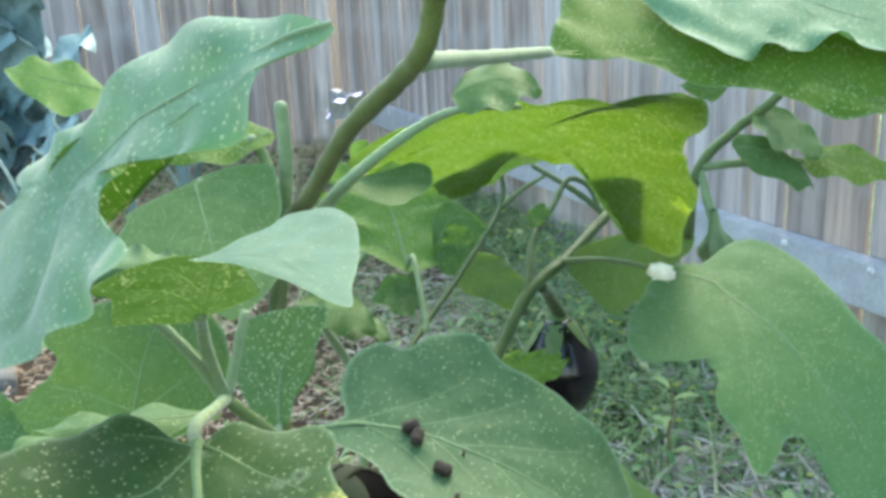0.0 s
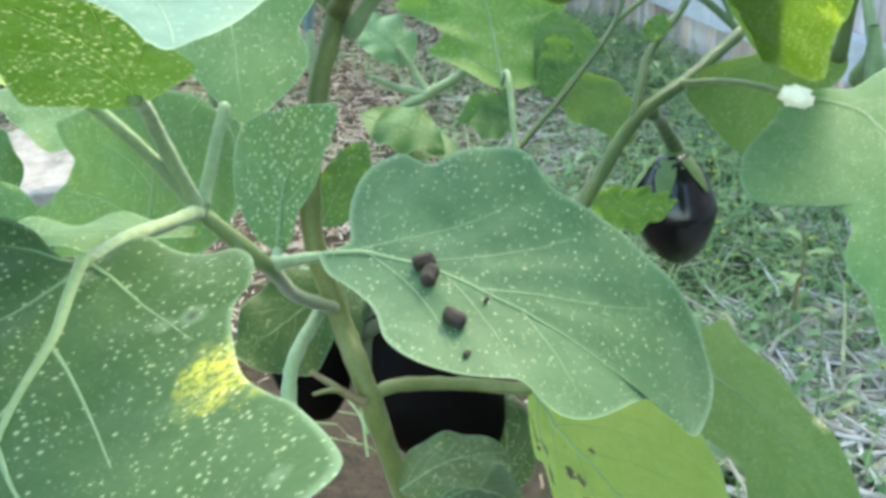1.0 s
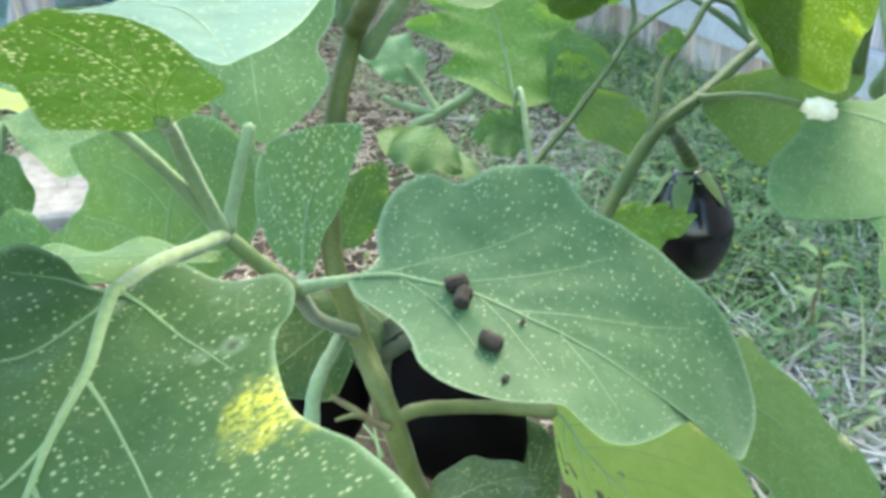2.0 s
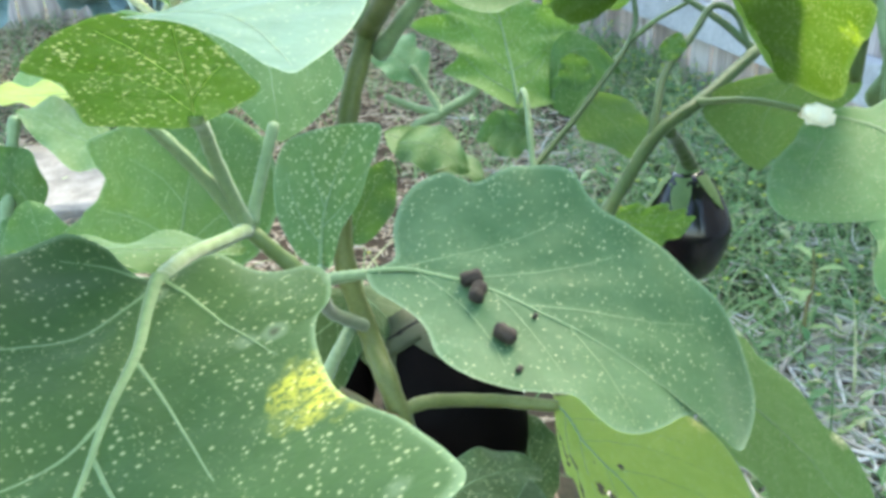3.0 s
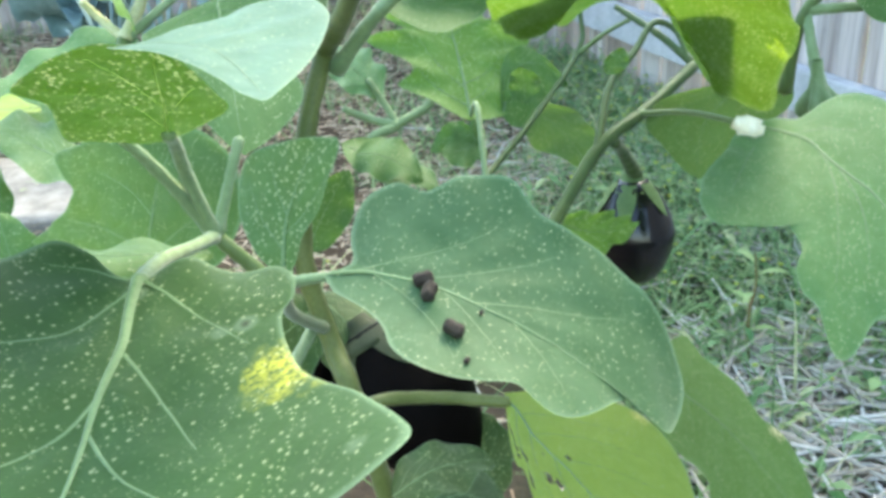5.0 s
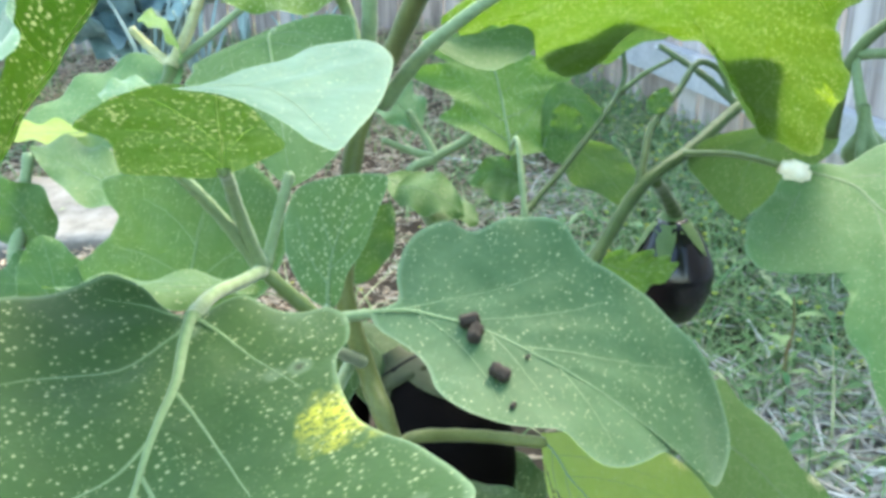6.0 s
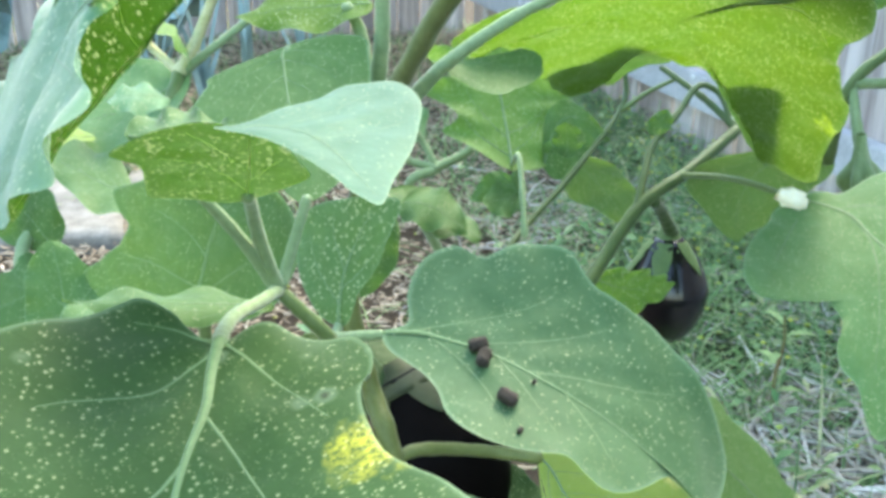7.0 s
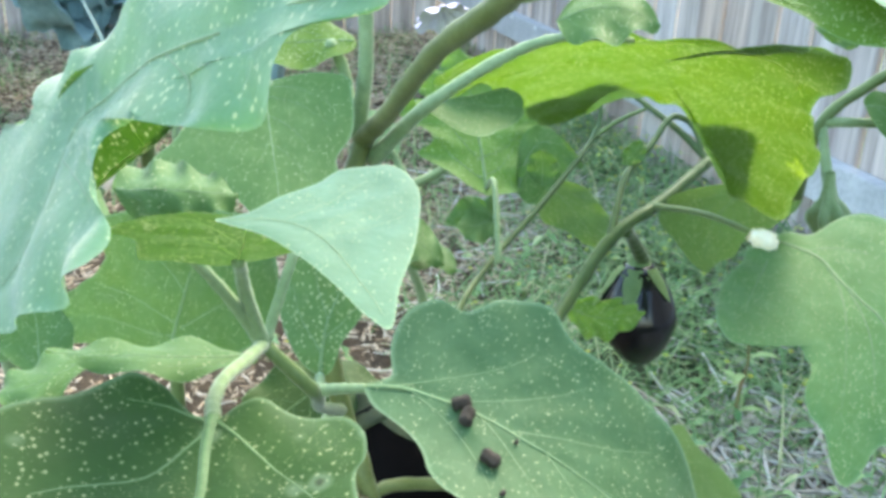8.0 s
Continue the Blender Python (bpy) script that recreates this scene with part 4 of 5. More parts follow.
sheet_leaf(main, ((-0.0631, 0.3289, 0.6983), (-0.0000, 0.0077, 1.0000), (-0.0038, -0.0014, -0.0038, 0.0194, 0.0160)), (0.0016, 0.0072), [(-0.035, 0.005), (-0.027, 0.014), (-0.021, 0.025), (-0.012, 0.042), (-0.007, 0.051), (0.002, 0.054), (0.010, 0.057), (0.018, 0.051), (0.024, 0.038), (0.027, 0.014), (0.028, -0.003), (0.028, -0.028), (0.031, -0.058), (0.024, -0.053), (0.014, -0.039), (0.001, -0.023), (-0.015, -0.008), (-0.029, -0.000)], [(-0.031, 0.004), (-0.014, 0.006), (0.003, -0.006), (0.018, -0.031), (0.028, -0.051)], [[(-0.014, 0.008), (-0.004, 0.025), (0.005, 0.044)], [(-0.001, -0.003), (0.012, 0.010), (0.022, 0.021)]], leaf_folded, thick=0.0001, side=0.5, ripple=0.0006, label="folded-over pale upper side of the leaf")
sheet_leaf(main, ((-0.1155, 0.2906, 0.7295), (-0.7244, -0.4555, 0.5174), (0.0009, 0.0009, -0.0036, -0.0022, 0.0028)), (-0.0128, 0.0170), [(0.126, -0.015), (0.113, -0.012), (0.103, -0.010), (0.098, -0.010), (0.095, -0.014), (0.093, -0.018), (0.090, -0.021), (0.081, -0.021), (0.069, -0.018), (0.057, -0.013), (0.043, -0.006), (0.028, 0.002), (0.017, 0.005), (0.012, 0.002), (0.014, -0.006), (0.024, -0.019), (0.035, -0.030), (0.038, -0.037), (0.034, -0.042), (0.018, -0.042), (-0.001, -0.042), (-0.031, -0.040), (-0.084, -0.031), (-0.200, 0.002), (-0.199, 0.020), (-0.195, 0.044), (-0.189, 0.065), (-0.183, 0.080), (-0.107, 0.056), (-0.069, 0.044), (-0.091, 0.060), (-0.073, 0.058), (-0.054, 0.056), (-0.028, 0.046), (-0.019, 0.047), (-0.005, 0.047), (0.014, 0.044), (0.032, 0.045), (0.063, 0.033), (0.097, 0.011), (0.118, -0.006)], [(0.126, -0.013), (0.103, -0.003), (0.076, 0.004), (0.041, 0.013), (0.006, 0.019), (-0.022, 0.018), (-0.028, 0.002), (-0.036, -0.016), (-0.076, -0.025)], [[(0.076, 0.004), (0.084, -0.009), (0.084, -0.018)], [(0.041, 0.013), (0.057, -0.002), (0.059, -0.012)], [(-0.025, 0.010), (0.009, -0.012), (0.026, -0.027)]], leaf_felted, thick=0.0005, side=0.4, ripple=0.003, quilt=0.003)
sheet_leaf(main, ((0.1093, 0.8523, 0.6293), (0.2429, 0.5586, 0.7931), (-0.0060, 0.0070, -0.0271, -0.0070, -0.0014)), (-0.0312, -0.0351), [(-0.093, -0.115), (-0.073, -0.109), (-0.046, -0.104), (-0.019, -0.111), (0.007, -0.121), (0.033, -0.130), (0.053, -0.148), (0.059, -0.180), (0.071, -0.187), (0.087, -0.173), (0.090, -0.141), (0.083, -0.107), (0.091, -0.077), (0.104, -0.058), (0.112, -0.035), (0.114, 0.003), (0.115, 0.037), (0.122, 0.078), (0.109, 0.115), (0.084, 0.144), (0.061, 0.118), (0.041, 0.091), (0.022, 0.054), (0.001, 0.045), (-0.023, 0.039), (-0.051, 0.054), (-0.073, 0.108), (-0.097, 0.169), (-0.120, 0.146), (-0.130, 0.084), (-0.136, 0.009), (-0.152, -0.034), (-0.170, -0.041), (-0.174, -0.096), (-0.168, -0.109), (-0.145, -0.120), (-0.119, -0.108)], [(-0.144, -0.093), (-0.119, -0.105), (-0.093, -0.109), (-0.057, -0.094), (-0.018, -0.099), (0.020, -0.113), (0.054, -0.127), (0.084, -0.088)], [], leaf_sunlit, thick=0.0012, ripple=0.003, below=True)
# two added pieces, set just above the sunlit leaf to shade parts of it
sheet_leaf(main, ((0.1132, 0.8612, 0.6420), (0.2429, 0.5586, 0.7931), (-0.0060, 0.0070, -0.0271, -0.0070, -0.0014)), (-0.0874, 0.1175), [(-0.098, 0.074), (-0.126, 0.083), (-0.139, 0.136), (-0.125, 0.156), (-0.096, 0.176), (-0.074, 0.178), (-0.051, 0.121), (-0.026, 0.096), (-0.026, 0.056), (-0.062, 0.030)], [(-0.060, 0.059), (-0.083, 0.108), (-0.111, 0.166)], [], leaf_plain, thick=0.0006, side=0.2)
sheet_leaf(main, ((0.1132, 0.8612, 0.6420), (0.2429, 0.5586, 0.7931), (-0.0060, 0.0070, -0.0271, -0.0070, -0.0014)), (0.0598, 0.0994), [(0.019, 0.089), (0.043, 0.033), (0.067, 0.011), (0.077, 0.063), (0.089, 0.120), (0.090, 0.178), (0.066, 0.171), (0.041, 0.137)], [(0.044, 0.058), (0.060, 0.099), (0.083, 0.160)], [], leaf_plain, thick=0.0006, side=0.2)
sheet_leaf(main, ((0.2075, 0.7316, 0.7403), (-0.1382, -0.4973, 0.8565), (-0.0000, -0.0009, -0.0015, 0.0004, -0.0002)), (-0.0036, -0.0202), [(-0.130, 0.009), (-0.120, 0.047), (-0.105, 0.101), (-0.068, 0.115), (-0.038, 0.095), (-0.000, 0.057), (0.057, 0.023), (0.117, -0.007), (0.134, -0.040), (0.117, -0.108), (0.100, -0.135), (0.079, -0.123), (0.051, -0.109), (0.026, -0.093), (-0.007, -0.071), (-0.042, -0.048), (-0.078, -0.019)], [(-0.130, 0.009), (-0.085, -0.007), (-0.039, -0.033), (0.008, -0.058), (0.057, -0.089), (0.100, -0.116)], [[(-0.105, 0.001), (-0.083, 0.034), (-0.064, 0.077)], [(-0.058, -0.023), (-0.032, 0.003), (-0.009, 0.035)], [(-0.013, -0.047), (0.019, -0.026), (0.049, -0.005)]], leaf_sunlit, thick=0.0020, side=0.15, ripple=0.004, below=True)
sheet_leaf(main, ((0.2075, 0.7156, 0.7483), (-0.1382, -0.4973, 0.8565), (-0.0000, -0.0009, -0.0015, 0.0004, -0.0002)), (0.0477, 0.0120), [(-0.056, 0.068), (-0.046, 0.024), (-0.029, -0.023), (-0.011, -0.048), (0.002, -0.050), (0.016, -0.037), (0.025, -0.038), (0.032, -0.052), (0.052, -0.044), (0.068, -0.045), (0.075, -0.060), (0.089, -0.070), (0.119, -0.068), (0.159, -0.001), (0.110, 0.084), (0.006, 0.108)], [(0.003, 0.092), (0.034, 0.039), (0.074, -0.010), (0.110, -0.040)], [[(0.034, 0.039), (0.003, -0.005)], [(0.065, 0.001), (0.044, -0.031)]], leaf_felted, thick=0.0010, side=0.2, ripple=0.005, label="folded-over pale upper side of the leaf")
sheet_leaf(main, ((-0.1161, 0.5284, 0.5715), (-0.4327, -0.7800, 0.4522), (0.0018, 0.0007, -0.0037, 0.0123, 0.0182)), (0.0089, -0.0027), [(0.010, -0.039), (-0.003, -0.034), (-0.014, -0.022), (-0.023, -0.009), (-0.028, 0.007), (-0.027, 0.018), (-0.018, 0.026), (-0.005, 0.030), (0.012, 0.031), (0.031, 0.031), (0.044, 0.029), (0.043, 0.019), (0.039, 0.009), (0.034, -0.001), (0.027, -0.012), (0.021, -0.021), (0.017, -0.034)], [(0.010, -0.039), (0.009, -0.024), (0.010, -0.009), (0.017, 0.009), (0.027, 0.023)], [[(0.009, -0.027), (-0.008, -0.009), (-0.018, 0.010)], [(0.010, -0.009), (-0.000, 0.010), (-0.001, 0.024)], [(0.010, -0.018), (0.023, -0.006), (0.035, 0.009)]], leaf_speckled, thick=0.0008)
leaf(main, (-0.192, 0.703, 0.647), (-0.183, 0.672, 0.628), (-0.149, 0.585, 0.577), (-0.250, 0.667, 0.613), (-0.122, 0.678, 0.642), leaf_plain, lobe=0.0, cord=0.2, ripple=0.0, turn_a=(0.029, 0.018, 0.018), turn_b=(0.024, 0.007, -0.023), form_a=(-0.02, -0.03, -0.05, 0.06, -0.00), form_b=(-0.02, -0.04, 0.08, -0.03, 0.02), notch_a=((-0.09, 0.26, 0.08), (0.33, 0.55, 0.08), (0.00, 0.86, 0.05)), notch_b=((0.09, 0.20, 0.07), (-0.21, 0.69, 0.08), (0.00, 0.86, 0.05)))
sheet_leaf(main, ((-0.2686, 0.6418, 0.5118), (-0.5182, -0.8401, 0.1602), (-0.0003, -0.0002, -0.0010, 0.0011, 0.0010)), (0.0201, 0.0002), [(0.030, -0.040), (-0.024, -0.049), (-0.086, -0.062), (-0.157, -0.078), (-0.176, -0.074), (-0.146, -0.056), (-0.113, -0.034), (-0.081, -0.016), (-0.054, 0.001), (-0.043, 0.015), (-0.055, 0.024), (-0.063, 0.038), (-0.034, 0.047), (0.018, 0.062), (0.079, 0.068), (0.116, 0.061), (0.136, 0.043), (0.132, 0.014), (0.112, -0.015), (0.073, -0.034)], [(0.030, -0.040), (0.037, -0.017), (0.046, 0.006), (0.054, 0.025), (0.063, 0.037), (0.072, 0.053)], [[(0.046, 0.006), (0.034, 0.016), (0.019, 0.024), (-0.011, 0.032)], [(0.034, -0.027), (0.005, -0.031), (-0.060, -0.034), (-0.128, -0.058)], [(0.041, -0.020), (0.075, 0.001), (0.109, 0.021)], [(0.037, -0.017), (-0.014, -0.009), (-0.058, -0.008)]], leaf_plain, thick=0.0010)
leaf(main, (0.001, 0.661, 0.358), (0.040, 0.596, 0.347), (0.128, 0.532, 0.309), (0.032, 0.541, 0.344), (0.118, 0.661, 0.330), leaf_yellow, lobe=0.0, cord=0.3, ripple=0.0, nu=70, nv=50, eaten=((0.08, -0.68, 0.026), (0.12, -0.60, 0.034), (0.16, -0.64, 0.030), (0.19, -0.76, 0.026), (0.25, -0.60, 0.034), (0.22, -0.54, 0.020), (0.30, -0.78, 0.030), (0.42, -0.30, 0.030), (0.47, -0.24, 0.024), (0.52, -0.42, 0.028), (0.42, 0.1, 0.02)), turn_a=(-0.006, -0.004, -0.003), turn_b=(-0.005, -0.001, -0.002), form_a=(-0.01, -0.03, -0.02, 0.01, 0.03), form_b=(-0.00, 0.01, -0.00, -0.00, 0.00), notch_a=((-0.22, 0.25, 0.06), (-0.01, 0.60, 0.08), (0.00, 0.86, 0.05)), notch_b=((0.01, 0.22, 0.07), (0.01, 0.60, 0.08), (0.00, 0.86, 0.05)))
leaf(main, (0.118, 0.823, 0.286), (0.206, 0.828, 0.212), (0.288, 0.789, 0.113), (0.215, 0.907, 0.234), (0.158, 0.751, 0.225), leaf_worn, lobe=0.0, cord=0.2, ripple=0.0, turn_a=(0.043, -0.011, 0.005), turn_b=(-0.027, 0.002, -0.004), form_a=(-0.06, -0.03, 0.05, 0.01, 0.01), form_b=(-0.07, -0.03, 0.03, 0.03, -0.02), notch_a=((0.32, 0.20, 0.05), (-0.20, 0.57, 0.08), (0.00, 0.86, 0.05)), notch_b=((0.02, 0.22, 0.07), (0.33, 0.55, 0.05), (0.00, 0.86, 0.05)))
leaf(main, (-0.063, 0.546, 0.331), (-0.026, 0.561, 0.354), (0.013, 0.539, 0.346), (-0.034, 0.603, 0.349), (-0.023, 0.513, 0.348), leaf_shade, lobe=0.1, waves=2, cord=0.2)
sheet_leaf(main, ((0.1960, 0.7116, 0.4989), (0.2679, -0.3558, 0.8953), (0.0107, -0.0038, 0.0151, 0.0284, -0.0111)), (0.0226, -0.0161), [(-0.006, 0.103), (-0.022, 0.084), (-0.031, 0.063), (-0.051, 0.030), (-0.065, -0.002), (-0.070, -0.027), (-0.063, -0.042), (-0.048, -0.042), (-0.034, -0.036), (-0.023, -0.025), (-0.009, -0.020), (-0.000, -0.032), (0.003, -0.042), (-0.004, -0.062), (-0.002, -0.078), (0.009, -0.088), (0.012, -0.103), (0.015, -0.117), (0.022, -0.122), (0.034, -0.113), (0.050, -0.088), (0.063, -0.087), (0.077, -0.097), (0.082, -0.120), (0.096, -0.142), (0.125, -0.143), (0.147, -0.129), (0.155, -0.094), (0.150, -0.052), (0.137, -0.016), (0.122, 0.007), (0.109, 0.044), (0.097, 0.079), (0.081, 0.113), (0.060, 0.130), (0.030, 0.109), (0.015, 0.110)], [(-0.003, 0.100), (0.011, 0.090), (0.026, 0.075), (0.036, 0.052), (0.047, 0.030), (0.062, 0.005), (0.091, -0.052), (0.114, -0.093)], [[(0.026, 0.075), (0.035, 0.047), (0.035, 0.012), (0.030, -0.029), (0.022, -0.075)], [(0.004, 0.097), (-0.018, 0.052), (-0.040, 0.003)], [(0.017, 0.084), (0.041, 0.086), (0.062, 0.078)], [(0.041, 0.041), (0.050, -0.006), (0.049, -0.051)]], leaf_fine, thick=0.0018)
leaf(main, (0.256, 1.033, 0.503), (0.192, 1.003, 0.481), (0.175, 0.973, 0.417), (0.127, 0.978, 0.490), (0.232, 1.010, 0.447), leaf_olive, lobe=0.0, cord=0.2, ripple=0.0, turn_a=(0.009, 0.014, 0.001), turn_b=(-0.014, 0.010, -0.003), form_a=(-0.01, 0.02, -0.03, 0.02, -0.01), form_b=(0.01, -0.04, -0.02, 0.05, -0.04), notch_a=((0.01, 0.22, 0.07), (0.06, 0.65, 0.09), (0.00, 0.86, 0.05)), notch_b=((-0.06, 0.23, 0.07), (-0.16, 0.57, 0.07), (0.00, 0.86, 0.05)))
leaf(main, (-0.001, 1.174, 0.437), (0.035, 1.167, 0.410), (0.080, 1.150, 0.361), (0.075, 1.173, 0.414), (0.006, 1.156, 0.393), leaf_olive, lobe=0.1, waves=2, cord=0.2)
leaf(main, (-0.057, 1.061, 0.457), (-0.076, 1.119, 0.513), (-0.104, 1.172, 0.586), (-0.155, 1.111, 0.528), (0.001, 1.129, 0.503), leaf_fresh, lobe=0.26, waves=3.5, cord=0.3, ripple=0.008, rib=0.0018)
leaf(main, (-0.023, 1.076, 0.452), (-0.004, 1.105, 0.503), (0.048, 1.104, 0.479), (-0.016, 1.109, 0.517), (0.020, 1.089, 0.460), leaf_plain, lobe=0.08, waves=2, cord=0.1)
leaf(main, (-0.144, 0.819, 0.504), (-0.104, 0.819, 0.489), (-0.063, 0.808, 0.471), (-0.101, 0.855, 0.490), (-0.104, 0.784, 0.485), leaf_plain, lobe=0.06, waves=2, cord=0.1)
leaf(main, (-0.035, 0.999, 0.436), (-0.060, 1.003, 0.454), (-0.094, 0.989, 0.439), (-0.066, 1.008, 0.467), (-0.057, 0.993, 0.432), leaf_plain, lobe=0.05, waves=2, cord=0.1)
leaf(main, (-0.091, 0.712, 0.641), (-0.074, 0.722, 0.640), (-0.016, 0.745, 0.633), (-0.042, 0.752, 0.640), (-0.039, 0.692, 0.625), leaf_plain, lobe=0.0, cord=0.1, ripple=0.0, turn_a=(-0.006, 0.008, 0.033), turn_b=(0.002, 0.001, 0.002), form_a=(-0.02, 0.02, -0.01, -0.01, 0.03), form_b=(0.00, -0.00, 0.00, -0.00, -0.00), notch_a=((-0.21, 0.29, 0.07), (0.07, 0.60, 0.08), (0.00, 0.86, 0.05)), notch_b=((-0.01, 0.22, 0.07), (-0.05, 0.60, 0.08), (0.00, 0.86, 0.05)))
leaf(main, (0.036, 0.914, 0.395), (0.069, 0.915, 0.385), (0.114, 0.925, 0.387), (0.088, 0.926, 0.400), (0.069, 0.905, 0.365), leaf_fresh, lobe=0.17, waves=3.5, cord=0.1)
leaf(main, (-0.135, 0.477, 0.565), (-0.176, 0.454, 0.573), (-0.230, 0.448, 0.572), (-0.184, 0.474, 0.570), (-0.166, 0.443, 0.569), leaf_plain, lobe=0.06, waves=2, cord=0.1)
leaf(main, (-0.233, 0.502, 0.544), (-0.249, 0.476, 0.539), (-0.275, 0.469, 0.530), (-0.266, 0.495, 0.537), (-0.243, 0.462, 0.531), leaf_plain, lobe=0.1, waves=2, cord=0.1)
leaf(main, (-0.139, 0.736, 0.675), (-0.187, 0.739, 0.670), (-0.237, 0.730, 0.662), (-0.190, 0.766, 0.682), (-0.176, 0.713, 0.658), leaf_thin, lobe=0.05, waves=2, cord=0.1)
leaf(back, (-0.185, 1.228, 0.432), (-0.219, 1.207, 0.472), (-0.257, 1.187, 0.493), (-0.200, 1.249, 0.482), (-0.227, 1.177, 0.460), leaf_felted, lobe=0.12, waves=3, cord=0.1)
leaf(left, (-0.400, 1.005, 0.553), (-0.454, 0.962, 0.523), (-0.533, 0.913, 0.513), (-0.493, 1.011, 0.549), (-0.417, 0.904, 0.500), leaf_fine, lobe=0.08, waves=2.5, cord=0.2, rib=0.0016)
# a band of direct sun, given by the yellow leaf colour
leaf(left, (-0.454, 0.900, 0.514), (-0.486, 0.880, 0.517), (-0.528, 0.860, 0.525), (-0.515, 0.930, 0.516), (-0.466, 0.850, 0.517), leaf_yellow, lobe=0.06, waves=2, cord=0.1)
leaf(left, (-0.373, 0.901, 0.555), (-0.393, 0.879, 0.563), (-0.411, 0.853, 0.561), (-0.405, 0.901, 0.568), (-0.383, 0.854, 0.551), leaf_felted, lobe=0.06, waves=2, cord=0.1)
# next two take the lighter leaf material, sunlight put in as colour
leaf(left, (-0.346, 0.955, 0.689), (-0.397, 0.958, 0.702), (-0.444, 0.961, 0.712), (-0.399, 0.984, 0.719), (-0.375, 0.918, 0.673), leaf_fresh, lobe=0.1, waves=2, cord=0.1)
leaf(left, (-0.395, 1.010, 0.564), (-0.405, 1.001, 0.598), (-0.420, 0.969, 0.606), (-0.421, 1.024, 0.605), (-0.392, 0.968, 0.593), leaf_fresh, lobe=0.06, waves=2, cord=0.1)
leaf(left, (-0.353, 0.771, 0.500), (-0.402, 0.791, 0.512), (-0.458, 0.809, 0.525), (-0.414, 0.837, 0.523), (-0.380, 0.746, 0.501), leaf_plain, lobe=0.1, waves=2, cord=0.1)
leaf(main, (0.003, 0.722, 0.700), (0.033, 0.726, 0.711), (0.071, 0.724, 0.701), (0.035, 0.751, 0.723), (0.035, 0.699, 0.692), leaf_plain, lobe=0.08, waves=2, cord=0.1)
leaf(main, (0.292, 0.968, 0.601), (0.335, 0.956, 0.596), (0.365, 0.937, 0.564), (0.322, 0.971, 0.611), (0.338, 0.927, 0.567), leaf_plain, lobe=0.08, waves=2, cord=0.1)
leaf(main, (0.369, 0.983, 0.580), (0.408, 0.965, 0.585), (0.462, 0.937, 0.560), (0.417, 0.989, 0.595), (0.395, 0.928, 0.570), leaf_thin, lobe=0.1, waves=2, cord=0.1)
leaf(main, (0.324, 1.000, 0.636), (0.346, 0.973, 0.616), (0.372, 0.945, 0.591), (0.377, 0.995, 0.617), (0.318, 0.940, 0.611), leaf_plain, lobe=0.1, waves=2, cord=0.1)
leaf(main, (0.295, 1.007, 0.660), (0.283, 1.005, 0.655), (0.242, 1.007, 0.662), (0.266, 1.009, 0.667), (0.277, 1.002, 0.644), leaf_plain, lobe=0.05, waves=2, cord=0.1)
sheet_leaf(main, ((-0.1295, 0.3350, 0.7114), (0.3620, 0.8790, 0.3103), (0.0000, -0.0000, 0.0000, -0.0000, -0.0000)), (-0.0083, 0.0001), [(0.044, -0.041), (0.031, -0.027), (0.020, -0.016), (0.004, -0.002), (-0.010, 0.011), (-0.036, 0.035), (-0.067, 0.068), (-0.091, 0.094), (-0.118, 0.112), (-0.100, 0.077), (-0.059, 0.041), (-0.038, 0.021), (-0.027, 0.003), (-0.021, -0.012), (-0.004, -0.034), (0.027, -0.046)], [(0.042, -0.040), (0.029, -0.027), (0.016, -0.014), (0.002, -0.002), (-0.012, 0.012), (-0.038, 0.035), (-0.069, 0.068), (-0.096, 0.095)], [[(0.016, -0.014), (0.012, -0.020), (0.013, -0.029)], [(-0.011, 0.011), (-0.019, 0.005), (-0.021, -0.003)]], leaf_underside, thick=0.0003, side=0.2, ripple=0.002, below=True, label="dark underside of the curled leaf")
leaf(main, (-0.232, 0.774, 0.515), (-0.254, 0.745, 0.487), (-0.264, 0.683, 0.456), (-0.297, 0.777, 0.502), (-0.217, 0.708, 0.467), leaf_plain, lobe=0.08, waves=2, cord=0.1)
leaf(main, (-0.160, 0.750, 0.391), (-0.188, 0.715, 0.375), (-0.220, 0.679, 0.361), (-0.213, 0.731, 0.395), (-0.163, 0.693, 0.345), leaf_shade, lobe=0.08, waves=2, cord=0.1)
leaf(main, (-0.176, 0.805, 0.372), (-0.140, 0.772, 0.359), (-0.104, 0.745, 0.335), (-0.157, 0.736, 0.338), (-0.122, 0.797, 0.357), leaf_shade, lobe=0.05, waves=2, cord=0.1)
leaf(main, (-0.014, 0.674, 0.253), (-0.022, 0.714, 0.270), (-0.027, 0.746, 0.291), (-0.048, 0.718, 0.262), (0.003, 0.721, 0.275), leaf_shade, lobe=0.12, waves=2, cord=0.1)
leaf(main, (-0.363, 0.655, 0.424), (-0.374, 0.678, 0.455), (-0.393, 0.703, 0.490), (-0.406, 0.674, 0.453), (-0.342, 0.684, 0.460), leaf_plain, lobe=0.1, waves=2, cord=0.1)
leaf(left, (-0.420, 0.756, 0.437), (-0.441, 0.726, 0.425), (-0.478, 0.714, 0.410), (-0.464, 0.752, 0.443), (-0.419, 0.708, 0.402), leaf_plain, lobe=0.1, waves=2, cord=0.1)
leaf(left, (-0.439, 0.779, 0.447), (-0.461, 0.780, 0.480), (-0.488, 0.777, 0.508), (-0.492, 0.770, 0.469), (-0.437, 0.788, 0.492), leaf_plain, lobe=0.1, waves=2, cord=0.1)
